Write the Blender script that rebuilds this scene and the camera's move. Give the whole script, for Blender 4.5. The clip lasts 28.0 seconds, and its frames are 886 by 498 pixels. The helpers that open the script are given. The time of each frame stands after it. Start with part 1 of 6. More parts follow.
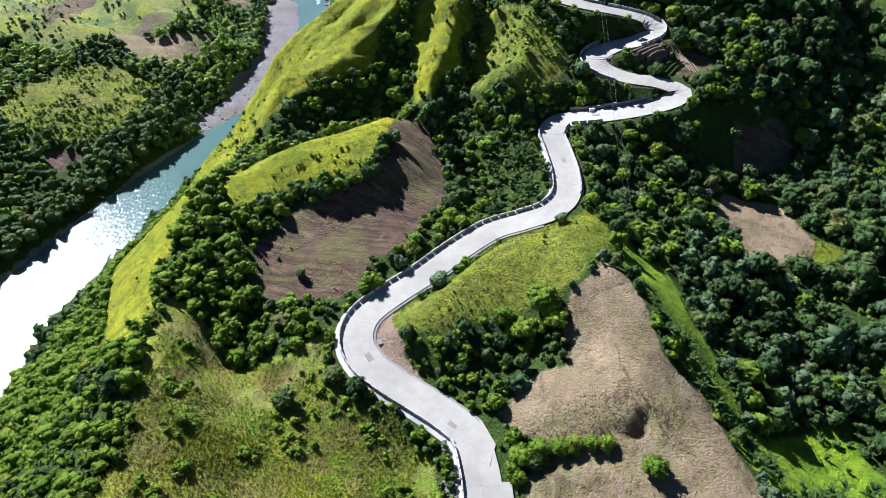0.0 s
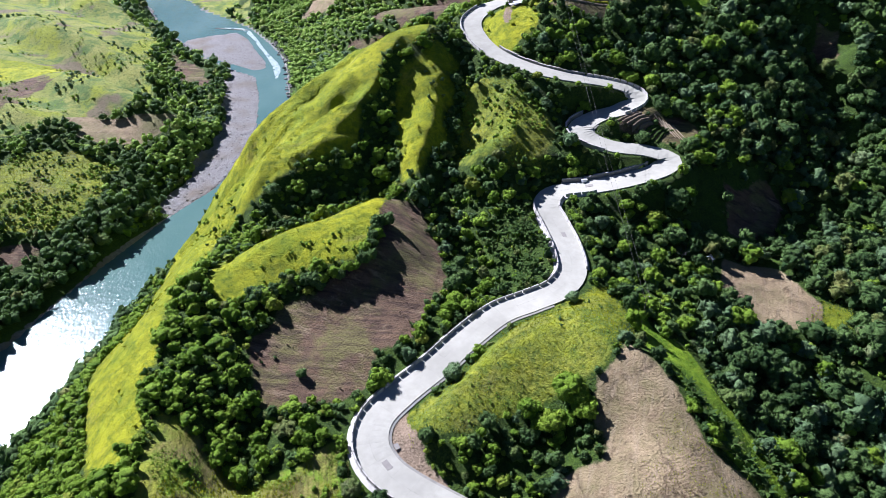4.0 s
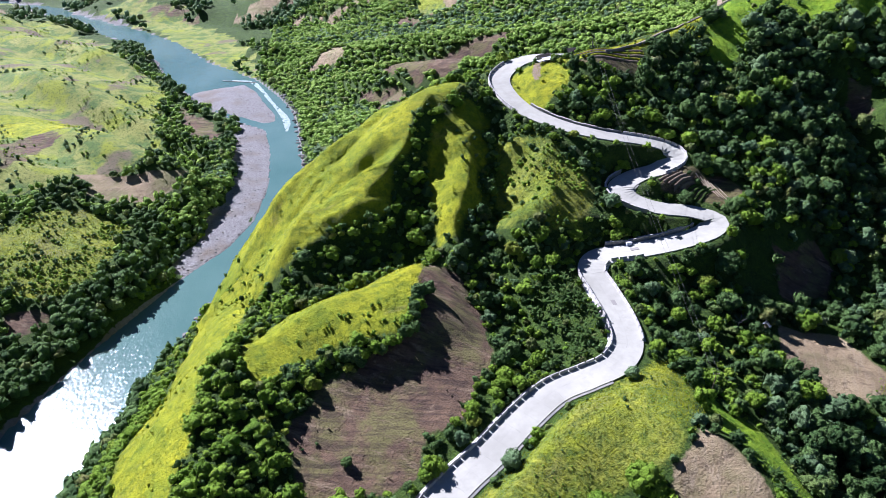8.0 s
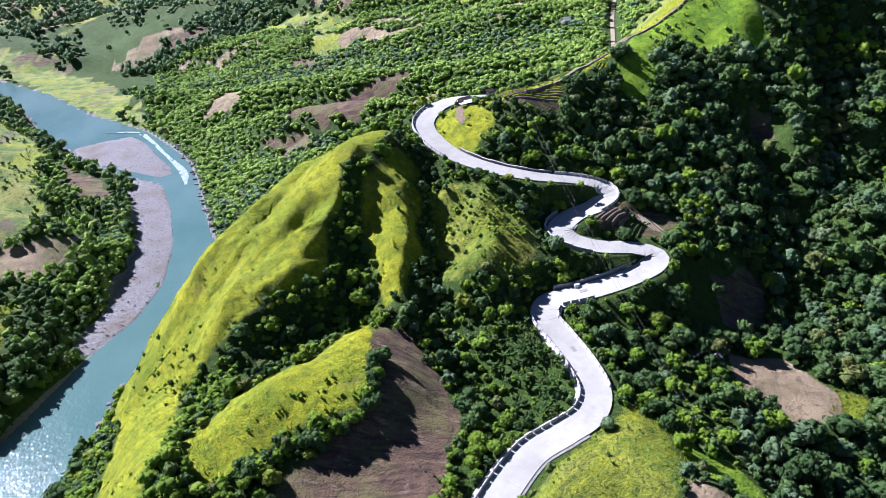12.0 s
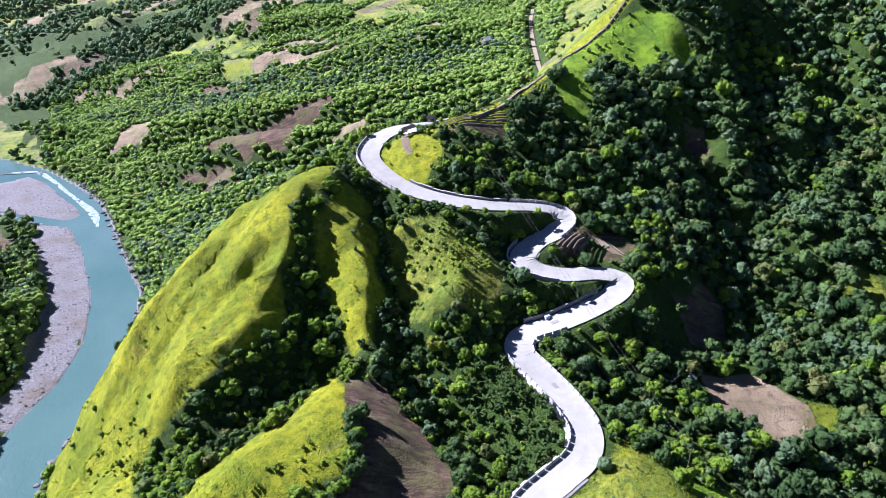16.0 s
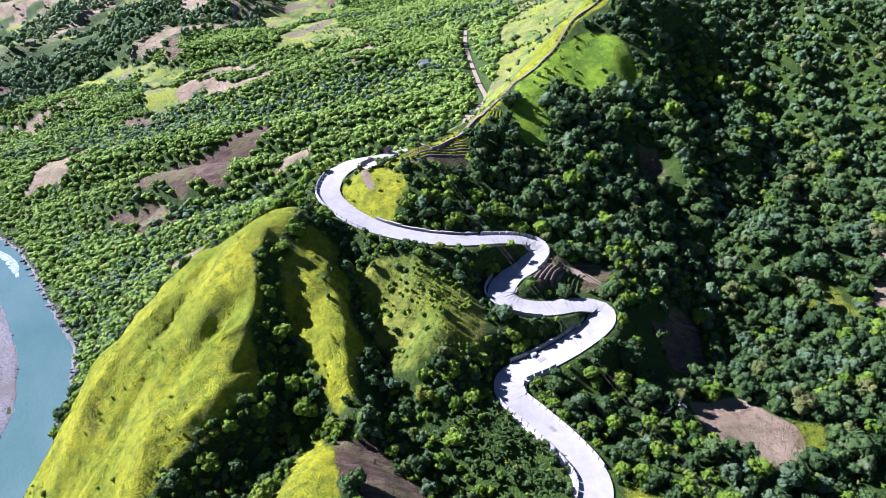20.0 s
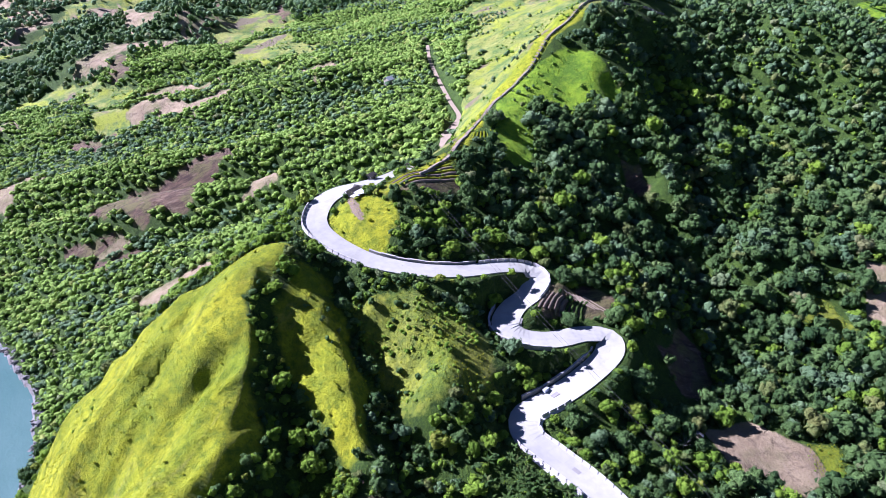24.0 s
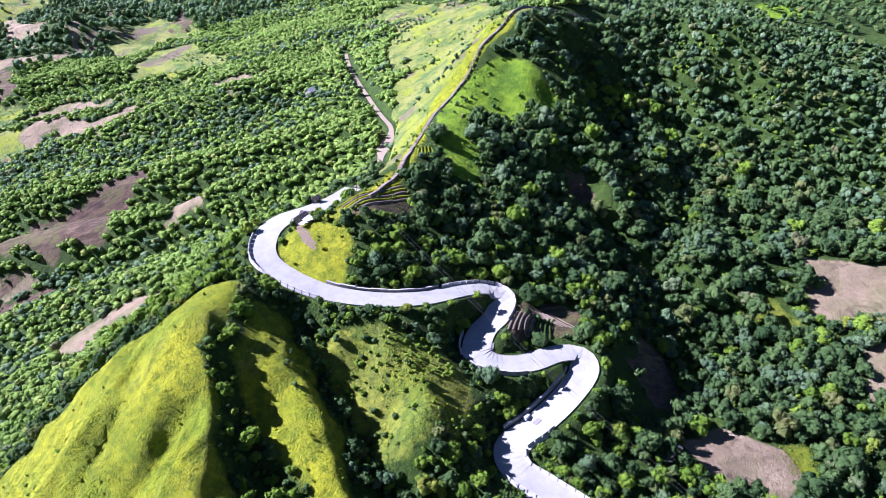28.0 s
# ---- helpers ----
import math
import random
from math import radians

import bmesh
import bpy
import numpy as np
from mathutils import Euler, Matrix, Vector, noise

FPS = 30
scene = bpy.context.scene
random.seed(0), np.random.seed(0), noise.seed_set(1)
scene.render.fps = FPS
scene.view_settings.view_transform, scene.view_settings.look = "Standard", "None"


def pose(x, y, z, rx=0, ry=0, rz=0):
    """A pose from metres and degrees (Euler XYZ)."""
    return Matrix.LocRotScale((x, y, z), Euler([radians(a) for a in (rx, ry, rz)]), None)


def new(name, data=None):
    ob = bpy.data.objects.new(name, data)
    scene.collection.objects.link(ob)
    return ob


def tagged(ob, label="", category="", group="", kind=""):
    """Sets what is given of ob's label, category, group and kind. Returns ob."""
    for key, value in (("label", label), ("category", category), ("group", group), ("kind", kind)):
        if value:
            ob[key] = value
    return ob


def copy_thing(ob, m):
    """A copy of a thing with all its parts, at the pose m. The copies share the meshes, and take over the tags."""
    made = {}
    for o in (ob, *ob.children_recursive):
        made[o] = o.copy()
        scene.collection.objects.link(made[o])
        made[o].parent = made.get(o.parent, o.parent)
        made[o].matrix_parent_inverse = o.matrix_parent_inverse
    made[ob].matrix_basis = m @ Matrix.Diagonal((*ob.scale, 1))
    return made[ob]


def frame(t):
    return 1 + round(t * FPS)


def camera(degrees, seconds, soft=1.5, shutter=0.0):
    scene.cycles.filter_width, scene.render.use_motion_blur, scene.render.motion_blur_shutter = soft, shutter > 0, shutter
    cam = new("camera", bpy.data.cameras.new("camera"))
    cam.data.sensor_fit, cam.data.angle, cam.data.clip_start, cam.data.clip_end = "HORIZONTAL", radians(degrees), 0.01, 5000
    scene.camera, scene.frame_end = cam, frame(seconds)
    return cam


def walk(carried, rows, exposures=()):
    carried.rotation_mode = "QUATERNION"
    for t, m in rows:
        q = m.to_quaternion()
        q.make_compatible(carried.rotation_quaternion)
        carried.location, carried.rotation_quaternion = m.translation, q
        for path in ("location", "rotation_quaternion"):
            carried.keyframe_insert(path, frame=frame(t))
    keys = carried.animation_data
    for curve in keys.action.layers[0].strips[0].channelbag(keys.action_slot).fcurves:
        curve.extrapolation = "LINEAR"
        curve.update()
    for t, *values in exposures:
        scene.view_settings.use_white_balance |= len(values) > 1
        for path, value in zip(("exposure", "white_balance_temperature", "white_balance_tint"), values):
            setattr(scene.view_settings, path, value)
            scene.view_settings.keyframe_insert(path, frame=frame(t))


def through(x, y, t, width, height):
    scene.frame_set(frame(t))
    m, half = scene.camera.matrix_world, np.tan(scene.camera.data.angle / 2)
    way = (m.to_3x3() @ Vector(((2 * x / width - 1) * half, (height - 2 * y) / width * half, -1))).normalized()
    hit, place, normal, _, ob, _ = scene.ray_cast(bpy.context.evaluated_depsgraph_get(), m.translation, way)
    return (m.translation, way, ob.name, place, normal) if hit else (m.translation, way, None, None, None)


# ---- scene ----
cam = camera(66.0, 28.0, 0.5)
METRES, EYE, TILT, LEAN, TURN = 120.0, 147.0, -39.0, 0.0, 0.0
ROWS = [
    (0.0, 0.0, 0.0, 0.0, -0.0, 0.0, -0.0),
    (0.5, -0.0134, 0.0084, 0.0071, -0.81, 0.78, 0.66),
    (1.0, -0.0269, 0.017, 0.0143, -1.7, 1.49, 1.36),
    (1.5, -0.0404, 0.0256, 0.0219, -2.5, 2.1, 1.98),
    (2.0, -0.0536, 0.0344, 0.0294, -3.07, 2.67, 2.41),
    (2.5, -0.0668, 0.0434, 0.0371, -3.54, 3.22, 2.78),
    (4.5, -0.1171, 0.0811, 0.0698, -4.05, 5.15, 3.36),
    (5.0, -0.1293, 0.0909, 0.078, -4.06, 5.62, 3.39),
    (5.5, -0.1414, 0.1006, 0.0868, -4.07, 6.07, 3.43),
    (6.0, -0.1535, 0.1102, 0.0955, -4.09, 6.54, 3.46),
    (6.5, -0.1658, 0.1197, 0.1043, -4.11, 7.01, 3.49),
    (7.0, -0.1778, 0.1294, 0.1133, -4.13, 7.43, 3.52),
    (7.5, -0.1895, 0.1387, 0.1228, -4.29, 7.81, 3.66),
    (8.0, -0.201, 0.1483, 0.1321, -4.6, 8.18, 3.93),
    (8.5, -0.2128, 0.1573, 0.1415, -5.28, 8.54, 4.44),
    (9.0, -0.2246, 0.1663, 0.1512, -6.31, 8.86, 5.23),
    (9.5, -0.2367, 0.1753, 0.1607, -7.35, 9.16, 6.0),
    (10.0, -0.2484, 0.1845, 0.1704, -8.38, 9.44, 6.79),
    (10.5, -0.26, 0.194, 0.1802, -9.42, 9.63, 7.57),
    (11.0, -0.271, 0.2032, 0.1904, -10.45, 9.72, 8.36),
    (11.5, -0.2823, 0.2126, 0.2005, -11.48, 9.77, 9.14),
    (12.0, -0.2931, 0.2224, 0.2111, -12.51, 9.76, 9.93),
    (12.5, -0.3038, 0.2322, 0.2214, -13.57, 9.74, 10.71),
    (14.5, -0.3441, 0.2737, 0.2649, -17.02, 9.52, 13.26),
    (15.0, -0.3531, 0.2841, 0.2764, -17.77, 9.48, 13.8),
    (15.5, -0.3622, 0.2948, 0.2876, -18.5, 9.48, 14.35),
    (16.0, -0.371, 0.3056, 0.299, -19.25, 9.48, 14.9),
    (16.5, -0.3795, 0.3162, 0.3106, -20.0, 9.45, 15.44),
    (17.0, -0.388, 0.3274, 0.3218, -20.77, 9.43, 16.01),
    (17.5, -0.3957, 0.3384, 0.3339, -21.53, 9.37, 16.55),
    (18.0, -0.4031, 0.3494, 0.3458, -22.27, 9.33, 17.09),
    (18.5, -0.411, 0.3608, 0.3574, -23.03, 9.31, 17.62),
    (19.0, -0.4182, 0.3719, 0.3693, -23.8, 9.24, 18.15),
    (19.5, -0.4252, 0.3833, 0.3813, -24.53, 9.16, 18.66),
    (20.0, -0.4321, 0.3944, 0.3938, -25.15, 9.05, 19.09),
    (20.5, -0.4382, 0.4063, 0.4059, -25.62, 9.01, 19.43),
    (21.0, -0.444, 0.4181, 0.418, -26.08, 8.94, 19.77),
    (21.5, -0.4506, 0.4296, 0.4299, -26.56, 8.87, 20.08),
    (23.5, -0.4719, 0.477, 0.4787, -28.56, 8.52, 21.38),
    (24.0, -0.4767, 0.4889, 0.491, -29.23, 8.35, 21.78),
    (24.5, -0.4814, 0.501, 0.5034, -30.37, 7.95, 22.47),
    (25.0, -0.4865, 0.5128, 0.5158, -31.54, 7.52, 23.13),
    (25.5, -0.4907, 0.5246, 0.5286, -32.73, 7.06, 23.82),
    (26.0, -0.4952, 0.5369, 0.5409, -33.92, 6.6, 24.48),
    (26.5, -0.499, 0.5487, 0.5539, -35.08, 6.11, 25.12),
    (27.0, -0.5025, 0.5612, 0.5667, -35.92, 5.77, 25.57),
    (27.5, -0.5059, 0.5733, 0.5797, -36.5, 5.53, 25.89),
    (28.0, -0.5089, 0.5859, 0.5925, -36.85, 5.38, 26.11),
]
walk(cam, [(t, pose(0, 0, EYE, TILT, LEAN, TURN) @ pose(METRES * x, METRES * y, METRES * z, 90 + pitch, roll, yaw)) for t, x, y, z, yaw, pitch, roll in ROWS],
     [(0, 1.36, 5700, 20), (8, 1.46, 5520, 26), (16, 1.56, 5400, 32), (28, 1.62, 5220, 40)])

# ---------------------------------------------------------------- light
SUN_HEIGHT, SUN_WEST = 37.5, 41.5          # degrees above the horizon, and from straight ahead towards the river
world = bpy.data.worlds.new("sky")
scene.world = world
world.use_nodes = True
sky = world.node_tree.nodes.new("ShaderNodeTexSky")
sky.sky_type, sky.sun_disc = "NISHITA", False
sky.sun_elevation, sky.sun_rotation = radians(SUN_HEIGHT), radians(-SUN_WEST)
sky.air_density, sky.dust_density, sky.ozone_density, sky.altitude = 0.45, 0.0, 3.0, 2200
backdrop = world.node_tree.nodes["Background"]
backdrop.inputs["Strength"].default_value = 0.05
world.node_tree.links.new(sky.outputs["Color"], backdrop.inputs["Color"])
sun = new("sun", bpy.data.lights.new("sun", "SUN"))
sun.data.energy, sun.data.angle, sun.data.color = 5.0, radians(0.5), (1.0, 0.965, 0.90)
sun.matrix_world = pose(0, 0, 300, 90 - SUN_HEIGHT, 0, 180 + SUN_WEST)

# ---------------------------------------------------------------- materials
class Shade:
    """A node material, written down line by line."""

    def __init__(self, name, rough=0.8):
        self.mat = bpy.data.materials.new(name)
        self.mat.use_nodes = True
        self.tree = self.mat.node_tree
        self.body = self.tree.nodes["Principled BSDF"]
        self.body.inputs["Roughness"].default_value = rough
        self.body.inputs["Specular IOR Level"].default_value = 0.25
        self.coords = None

    def node(self, kind, **values):
        n = self.tree.nodes.new("ShaderNode" + kind)
        for key, value in values.items():
            self.put(n.inputs[key.replace("_", " ")], value)
        return n

    def put(self, socket, value):
        if isinstance(value, bpy.types.NodeSocket):
            self.tree.links.new(value, socket)
        else:
            socket.default_value = (*value, 1) if isinstance(value, tuple) and len(value) == 3 and socket.type == "RGBA" else value

    def place(self, stretch=None):
        if self.coords is None:
            self.coords = self.node("NewGeometry").outputs["Position"]
        if stretch is None:
            return self.coords
        m = self.node("Mapping", Vector=self.coords)
        m.inputs["Scale"].default_value = stretch
        return m.outputs["Vector"]

    def noise(self, scale, detail=4, rough=0.55, stretch=None, warp=0.0):
        return self.node("TexNoise", Vector=self.place(stretch), Scale=scale, Detail=detail, Roughness=rough, Distortion=warp).outputs["Fac"]

    def streaks(self, scale, turn, long, detail=5):
        """Noise drawn out along one heading."""
        m = self.node("Mapping", Vector=self.place())
        m.vector_type = "TEXTURE"
        m.inputs["Rotation"].default_value = (0, 0, radians(turn))
        m.inputs["Scale"].default_value = (long, 1, 2)
        return self.node("TexNoise", Vector=m.outputs["Vector"], Scale=scale, Detail=detail, Roughness=0.65, Distortion=0.4).outputs["Fac"]

    def cells(self, scale, stretch=None):
        return self.node("TexVoronoi", Vector=self.place(stretch), Scale=scale).outputs["Distance"]

    def ramp(self, fac, lo, hi):
        n = self.node("MapRange", Value=fac)
        n.inputs["From Min"].default_value, n.inputs["From Max"].default_value = lo, hi
        return n.outputs["Result"]

    def sums(self, kind, a, b):
        n = self.node("Math")
        n.operation = kind
        self.put(n.inputs[0], a), self.put(n.inputs[1], b)
        return n.outputs[0]

    def mix(self, fac, a, b, blend="MIX"):
        n = self.node("Mix")
        n.data_type, n.blend_type = "RGBA", blend
        self.put(n.inputs[0], fac), self.put(n.inputs[6], a), self.put(n.inputs[7], b)
        return n.outputs[2]

    def attr(self, name):
        n = self.node("Attribute")
        n.attribute_name = name
        return n

    def split(self, colour):
        n = self.node("SeparateColor")
        self.put(n.inputs[0], colour)
        return n.outputs

    def colour(self, value):
        self.put(self.body.inputs["Base Color"], value)
        return self

    def bump(self, height, strength, distance=0.1):
        n = self.node("Bump", Height=height, Strength=strength, Distance=distance)
        self.put(self.body.inputs["Normal"], n.outputs["Normal"])
        return self


def ground_shade():
    s = Shade("meadow_soil_and_scrub", 0.9)
    a, b = s.split(s.attr("cover_a").outputs["Color"]), s.split(s.attr("cover_b").outputs["Color"])
    c = s.split(s.attr("cover_c").outputs["Color"])
    fine, mid, wide = s.noise(2.2, 5, 0.65), s.noise(0.35, 4), s.noise(0.055, 4)
    edge = s.sums("MULTIPLY", s.sums("SUBTRACT", s.noise(0.6, 5, 0.7), 0.5), 1.1)

    def where(weight, soft=0.18):
        return s.ramp(s.sums("ADD", weight, edge), 0.5 - soft, 0.5 + soft)

    tuft = s.noise(0.9, 6, 0.7)
    scrub = s.mix(s.ramp(mid, 0.3, 0.7), (0.014, 0.038, 0.005), (0.045, 0.092, 0.008))
    scrub = s.mix(s.ramp(fine, 0.45, 0.75), scrub, (0.085, 0.14, 0.012))
    grass = s.mix(s.ramp(wide, 0.35, 0.65), (0.262, 0.318, 0.005), (0.435, 0.440, 0.007))
    grass = s.mix(s.sums("MULTIPLY", s.ramp(s.noise(0.045, 4, 0.6), 0.50, 0.64), 0.5), grass, (0.150, 0.245, 0.007))
    grass = s.mix(s.sums("MULTIPLY", s.ramp(s.streaks(0.30, 204, 3.5), 0.46, 0.66), 0.65), grass, (0.175, 0.205, 0.005))
    grass = s.mix(s.sums("MULTIPLY", s.ramp(s.streaks(0.5, 204, 4), 0.50, 0.75), 0.5), grass, (0.46, 0.47, 0.02))
    grass = s.mix(s.sums("MULTIPLY", s.ramp(s.streaks(0.16, 204, 3), 0.60, 0.72), 0.6), grass, (0.27, 0.235, 0.07))
    grass = s.mix(s.sums("MULTIPLY", s.ramp(s.noise(0.42, 7, 0.72), 0.46, 0.62), 0.75), grass, (0.100, 0.165, 0.007))
    grass = s.mix(s.sums("MULTIPLY", s.ramp(fine, 0.48, 0.74), 0.5), grass, (0.06, 0.105, 0.005))
    soil = s.mix(s.ramp(mid, 0.35, 0.7), (0.185, 0.120, 0.075), (0.105, 0.068, 0.046))
    soil = s.mix(s.ramp(s.noise(0.10, 5, 0.6), 0.45, 0.57), soil, (0.160, 0.145, 0.055))
    soil = s.mix(s.sums("MULTIPLY", s.ramp(s.streaks(0.7, -12, 7), 0.47, 0.60), 0.6), soil, (0.042, 0.028, 0.024))
    soil = s.mix(s.sums("MULTIPLY", s.ramp(s.streaks(0.5, -20, 4), 0.56, 0.66), 0.7), soil, (0.27, 0.20, 0.13))
    soil = s.mix(s.sums("MULTIPLY", s.ramp(fine, 0.5, 0.7), 0.7), soil, (0.055, 0.04, 0.03))
    straw = s.mix(s.ramp(s.noise(0.10, 6, 0.68), 0.38, 0.60), (0.385, 0.300, 0.180), (0.260, 0.196, 0.118))
    straw = s.mix(s.sums("MULTIPLY", s.ramp(s.noise(0.06, 5, 0.65), 0.44, 0.62), 0.8), straw, (0.165, 0.170, 0.060))
    straw = s.mix(s.sums("MULTIPLY", s.ramp(s.noise(0.13, 5, 0.7, None, 1.0), 0.54, 0.66), 0.75), straw, (0.10, 0.072, 0.046))
    straw = s.mix(s.sums("MULTIPLY", s.ramp(s.streaks(0.8, 65, 6), 0.5, 0.68), 0.5), straw, (0.36, 0.29, 0.20))
    straw = s.mix(s.sums("MULTIPLY", s.ramp(tuft, 0.54, 0.7), 0.4), straw, (0.14, 0.10, 0.06))
    straw = s.mix(s.sums("MULTIPLY", s.ramp(fine, 0.5, 0.75), 0.4), straw, (0.10, 0.07, 0.045))
    crop = s.mix(s.ramp(s.noise(0.12, 6, 0.7), 0.42, 0.6), (0.215, 0.285, 0.030), (0.27, 0.235, 0.075))
    crop = s.mix(s.ramp(s.noise(0.15, 5, 0.65), 0.52, 0.64), crop, (0.165, 0.315, 0.016))
    crop = s.mix(s.sums("MULTIPLY", s.ramp(s.noise(0.055, 3), 0.5, 0.6), 0.7), crop, (0.30, 0.31, 0.020))
    crop = s.mix(s.sums("MULTIPLY", s.ramp(s.noise(0.09, 4, 0.6), 0.55, 0.64), 0.7), crop, (0.10, 0.075, 0.036))
    crop = s.mix(s.sums("MULTIPLY", s.ramp(s.noise(1.6, 4, 0.65, (1.0, 0.16, 1)), 0.5, 0.62), 0.55), crop, (0.085, 0.095, 0.028))
    crop = s.mix(s.sums("MULTIPLY", s.ramp(fine, 0.5, 0.72), 0.5), crop, (0.22, 0.28, 0.02))
    meadow = s.mix(s.ramp(wide, 0.35, 0.65), (0.205, 0.250, 0.042), (0.310, 0.322, 0.078))
    meadow = s.mix(s.ramp(s.noise(0.09, 6, 0.7), 0.46, 0.58), meadow, (0.105, 0.180, 0.036))
    meadow = s.mix(s.ramp(s.noise(0.05, 5, 0.6), 0.53, 0.60), meadow, (0.27, 0.32, 0.025))
    meadow = s.mix(s.ramp(s.noise(0.035, 4, 0.5), 0.58, 0.64), meadow, (0.19, 0.155, 0.095))
    meadow = s.mix(s.sums("MULTIPLY", s.ramp(tuft, 0.5, 0.66), 0.7), meadow, (0.04, 0.075, 0.015))
    gravel = s.mix(s.ramp(s.noise(1.4, 6, 0.75), 0.35, 0.65), (0.15, 0.147, 0.147), (0.30, 0.293, 0.293))
    gravel = s.mix(s.ramp(wide, 0.5, 0.7), gravel, (0.19, 0.165, 0.14))
    lush = s.mix(s.ramp(mid, 0.35, 0.7), (0.135, 0.275, 0.008), (0.29, 0.44, 0.013))
    lush = s.mix(s.ramp(s.noise(0.11, 6, 0.7), 0.48, 0.60), lush, (0.085, 0.185, 0.008))
    lush = s.mix(s.sums("MULTIPLY", s.ramp(tuft, 0.52, 0.66), 0.7), lush, (0.22, 0.31, 0.014))
    lush = s.mix(s.ramp(fine, 0.52, 0.76), lush, (0.07, 0.145, 0.008))
    earth = s.mix(s.ramp(fine, 0.35, 0.7), (0.36, 0.275, 0.195), (0.22, 0.165, 0.115))
    base = s.mix(where(b[1]), scrub, meadow)
    base = s.mix(where(c[0]), base, lush)
    base = s.mix(where(a[0], 0.32), base, grass)
    base = s.mix(where(a[2]), base, crop)
    base = s.mix(where(a[1]), base, soil)
    base = s.mix(where(b[2]), base, straw)
    base = s.mix(where(b[0], 0.1), base, gravel)
    base = s.mix(where(c[1], 0.1), base, earth)
    s.colour(base)
    s.bump(s.sums("ADD", fine, s.sums("MULTIPLY", s.noise(0.55, 6, 0.72), 2.2)), 1.0, 0.5)
    return s.mat


# hollow sets how strongly shade between the leaves is painted in
def leaf_shade(name, dark, light, dry, through=0.2, hollow=0.7):
    s = Shade(name, 0.7)
    s.body.inputs["Specular IOR Level"].default_value = 0.1
    tint = s.sums("FRACT", s.sums("ADD", s.attr("tint").outputs["Fac"], s.node("ObjectInfo").outputs["Random"]), 0.0)
    island = s.node("NewGeometry").outputs["Random Per Island"]
    base = s.mix(tint, dark, light)
    base = s.mix(s.ramp(tint, 0.90, 0.98), base, dry)
    base = s.mix(s.sums("MULTIPLY", island, 0.45), base, light)
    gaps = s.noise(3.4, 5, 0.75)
    # Shade in the leaf gaps goes into the colour; the bump shares its noise
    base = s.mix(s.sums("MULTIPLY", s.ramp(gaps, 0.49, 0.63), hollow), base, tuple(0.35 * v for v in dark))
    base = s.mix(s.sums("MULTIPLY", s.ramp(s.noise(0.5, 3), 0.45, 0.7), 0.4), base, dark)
    s.colour(base)
    s.bump(gaps, 1.0, -0.9)
    glow = s.node("BsdfTranslucent")
    s.put(glow.inputs["Color"], s.mix(0.5, base, light))
    both = s.node("MixShader")
    s.put(both.inputs[0], through)
    s.put(both.inputs[1], s.body.outputs[0]), s.put(both.inputs[2], glow.outputs[0])
    s.put(s.tree.nodes["Material Output"].inputs["Surface"], both.outputs[0])
    return s.mat


def simple_shade(name, a, b, scale, rough=0.8, bump=0.3, c=None, stretch=None):
    s = Shade(name, rough)
    base = s.mix(s.ramp(s.noise(scale, 5, 0.6, stretch), 0.3, 0.7), a, b)
    if c:
        base = s.mix(s.ramp(s.noise(scale * 0.13, 4), 0.5, 0.72), base, c)
    base = s.mix(s.sums("MULTIPLY", s.node("ObjectInfo").outputs["Random"], 0.25), base, b)
    s.colour(base)
    if bump:
        s.bump(s.noise(scale * 2, 5, 0.65, stretch), bump, 0.05)
    return s.mat


def water_shade():
    s = Shade("turquoise_river_water", 0.2)
    s.body.inputs["Specular IOR Level"].default_value = 0.6
    s.body.inputs["IOR"].default_value = 1.33
    deep = s.mix(s.ramp(s.noise(0.03, 4, 0.5, (1, 0.5, 1)), 0.35, 0.65), (0.062, 0.128, 0.116), (0.095, 0.165, 0.152))
    rough = s.ramp(s.noise(0.02, 3), 0.3, 0.7)
    s.put(s.body.inputs["Roughness"], s.sums("ADD", s.sums("MULTIPLY", rough, 0.06), 0.105))
    s.colour(deep)
    s.bump(s.sums("ADD", s.noise(0.9, 5, 0.65, (1, 0.6, 1)), s.noise(0.25, 3)), 0.3, 0.5)
    return s.mat


GROUND = ground_shade()
WATER = water_shade()
PATCHED = simple_shade("patched_grey_concrete", (0.255, 0.243, 0.226), (0.205, 0.195, 0.183), 1.2, 0.85, 0.2)
FOAM = simple_shade("white_water", (0.44, 0.49, 0.49), (0.12, 0.20, 0.19), 0.5, 0.5, 0.5)
CONCRETE = simple_shade("pale_road_concrete", (0.298, 0.297, 0.258), (0.368, 0.366, 0.322), 0.5, 0.85, 0.15, (0.245, 0.243, 0.213))
TAN = simple_shade("trodden_tan_earth", (0.36, 0.29, 0.21), (0.25, 0.20, 0.14), 0.7, 0.9, 0.3)
WALL_CONCRETE = simple_shade("weathered_wall_concrete", (0.30, 0.29, 0.27), (0.18, 0.18, 0.165), 0.8, 0.85, 0.4, (0.20, 0.20, 0.18))
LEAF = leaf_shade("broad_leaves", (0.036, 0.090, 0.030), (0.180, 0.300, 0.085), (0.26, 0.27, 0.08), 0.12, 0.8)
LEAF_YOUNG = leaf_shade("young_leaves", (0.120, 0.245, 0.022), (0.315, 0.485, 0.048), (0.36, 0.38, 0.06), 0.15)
# Grey-green leaves, with distance haze put into the raised blue
LEAF_BLUE = leaf_shade("greyish_hazy_leaves", (0.095, 0.185, 0.085), (0.240, 0.360, 0.165), (0.28, 0.27, 0.11), 0.12)
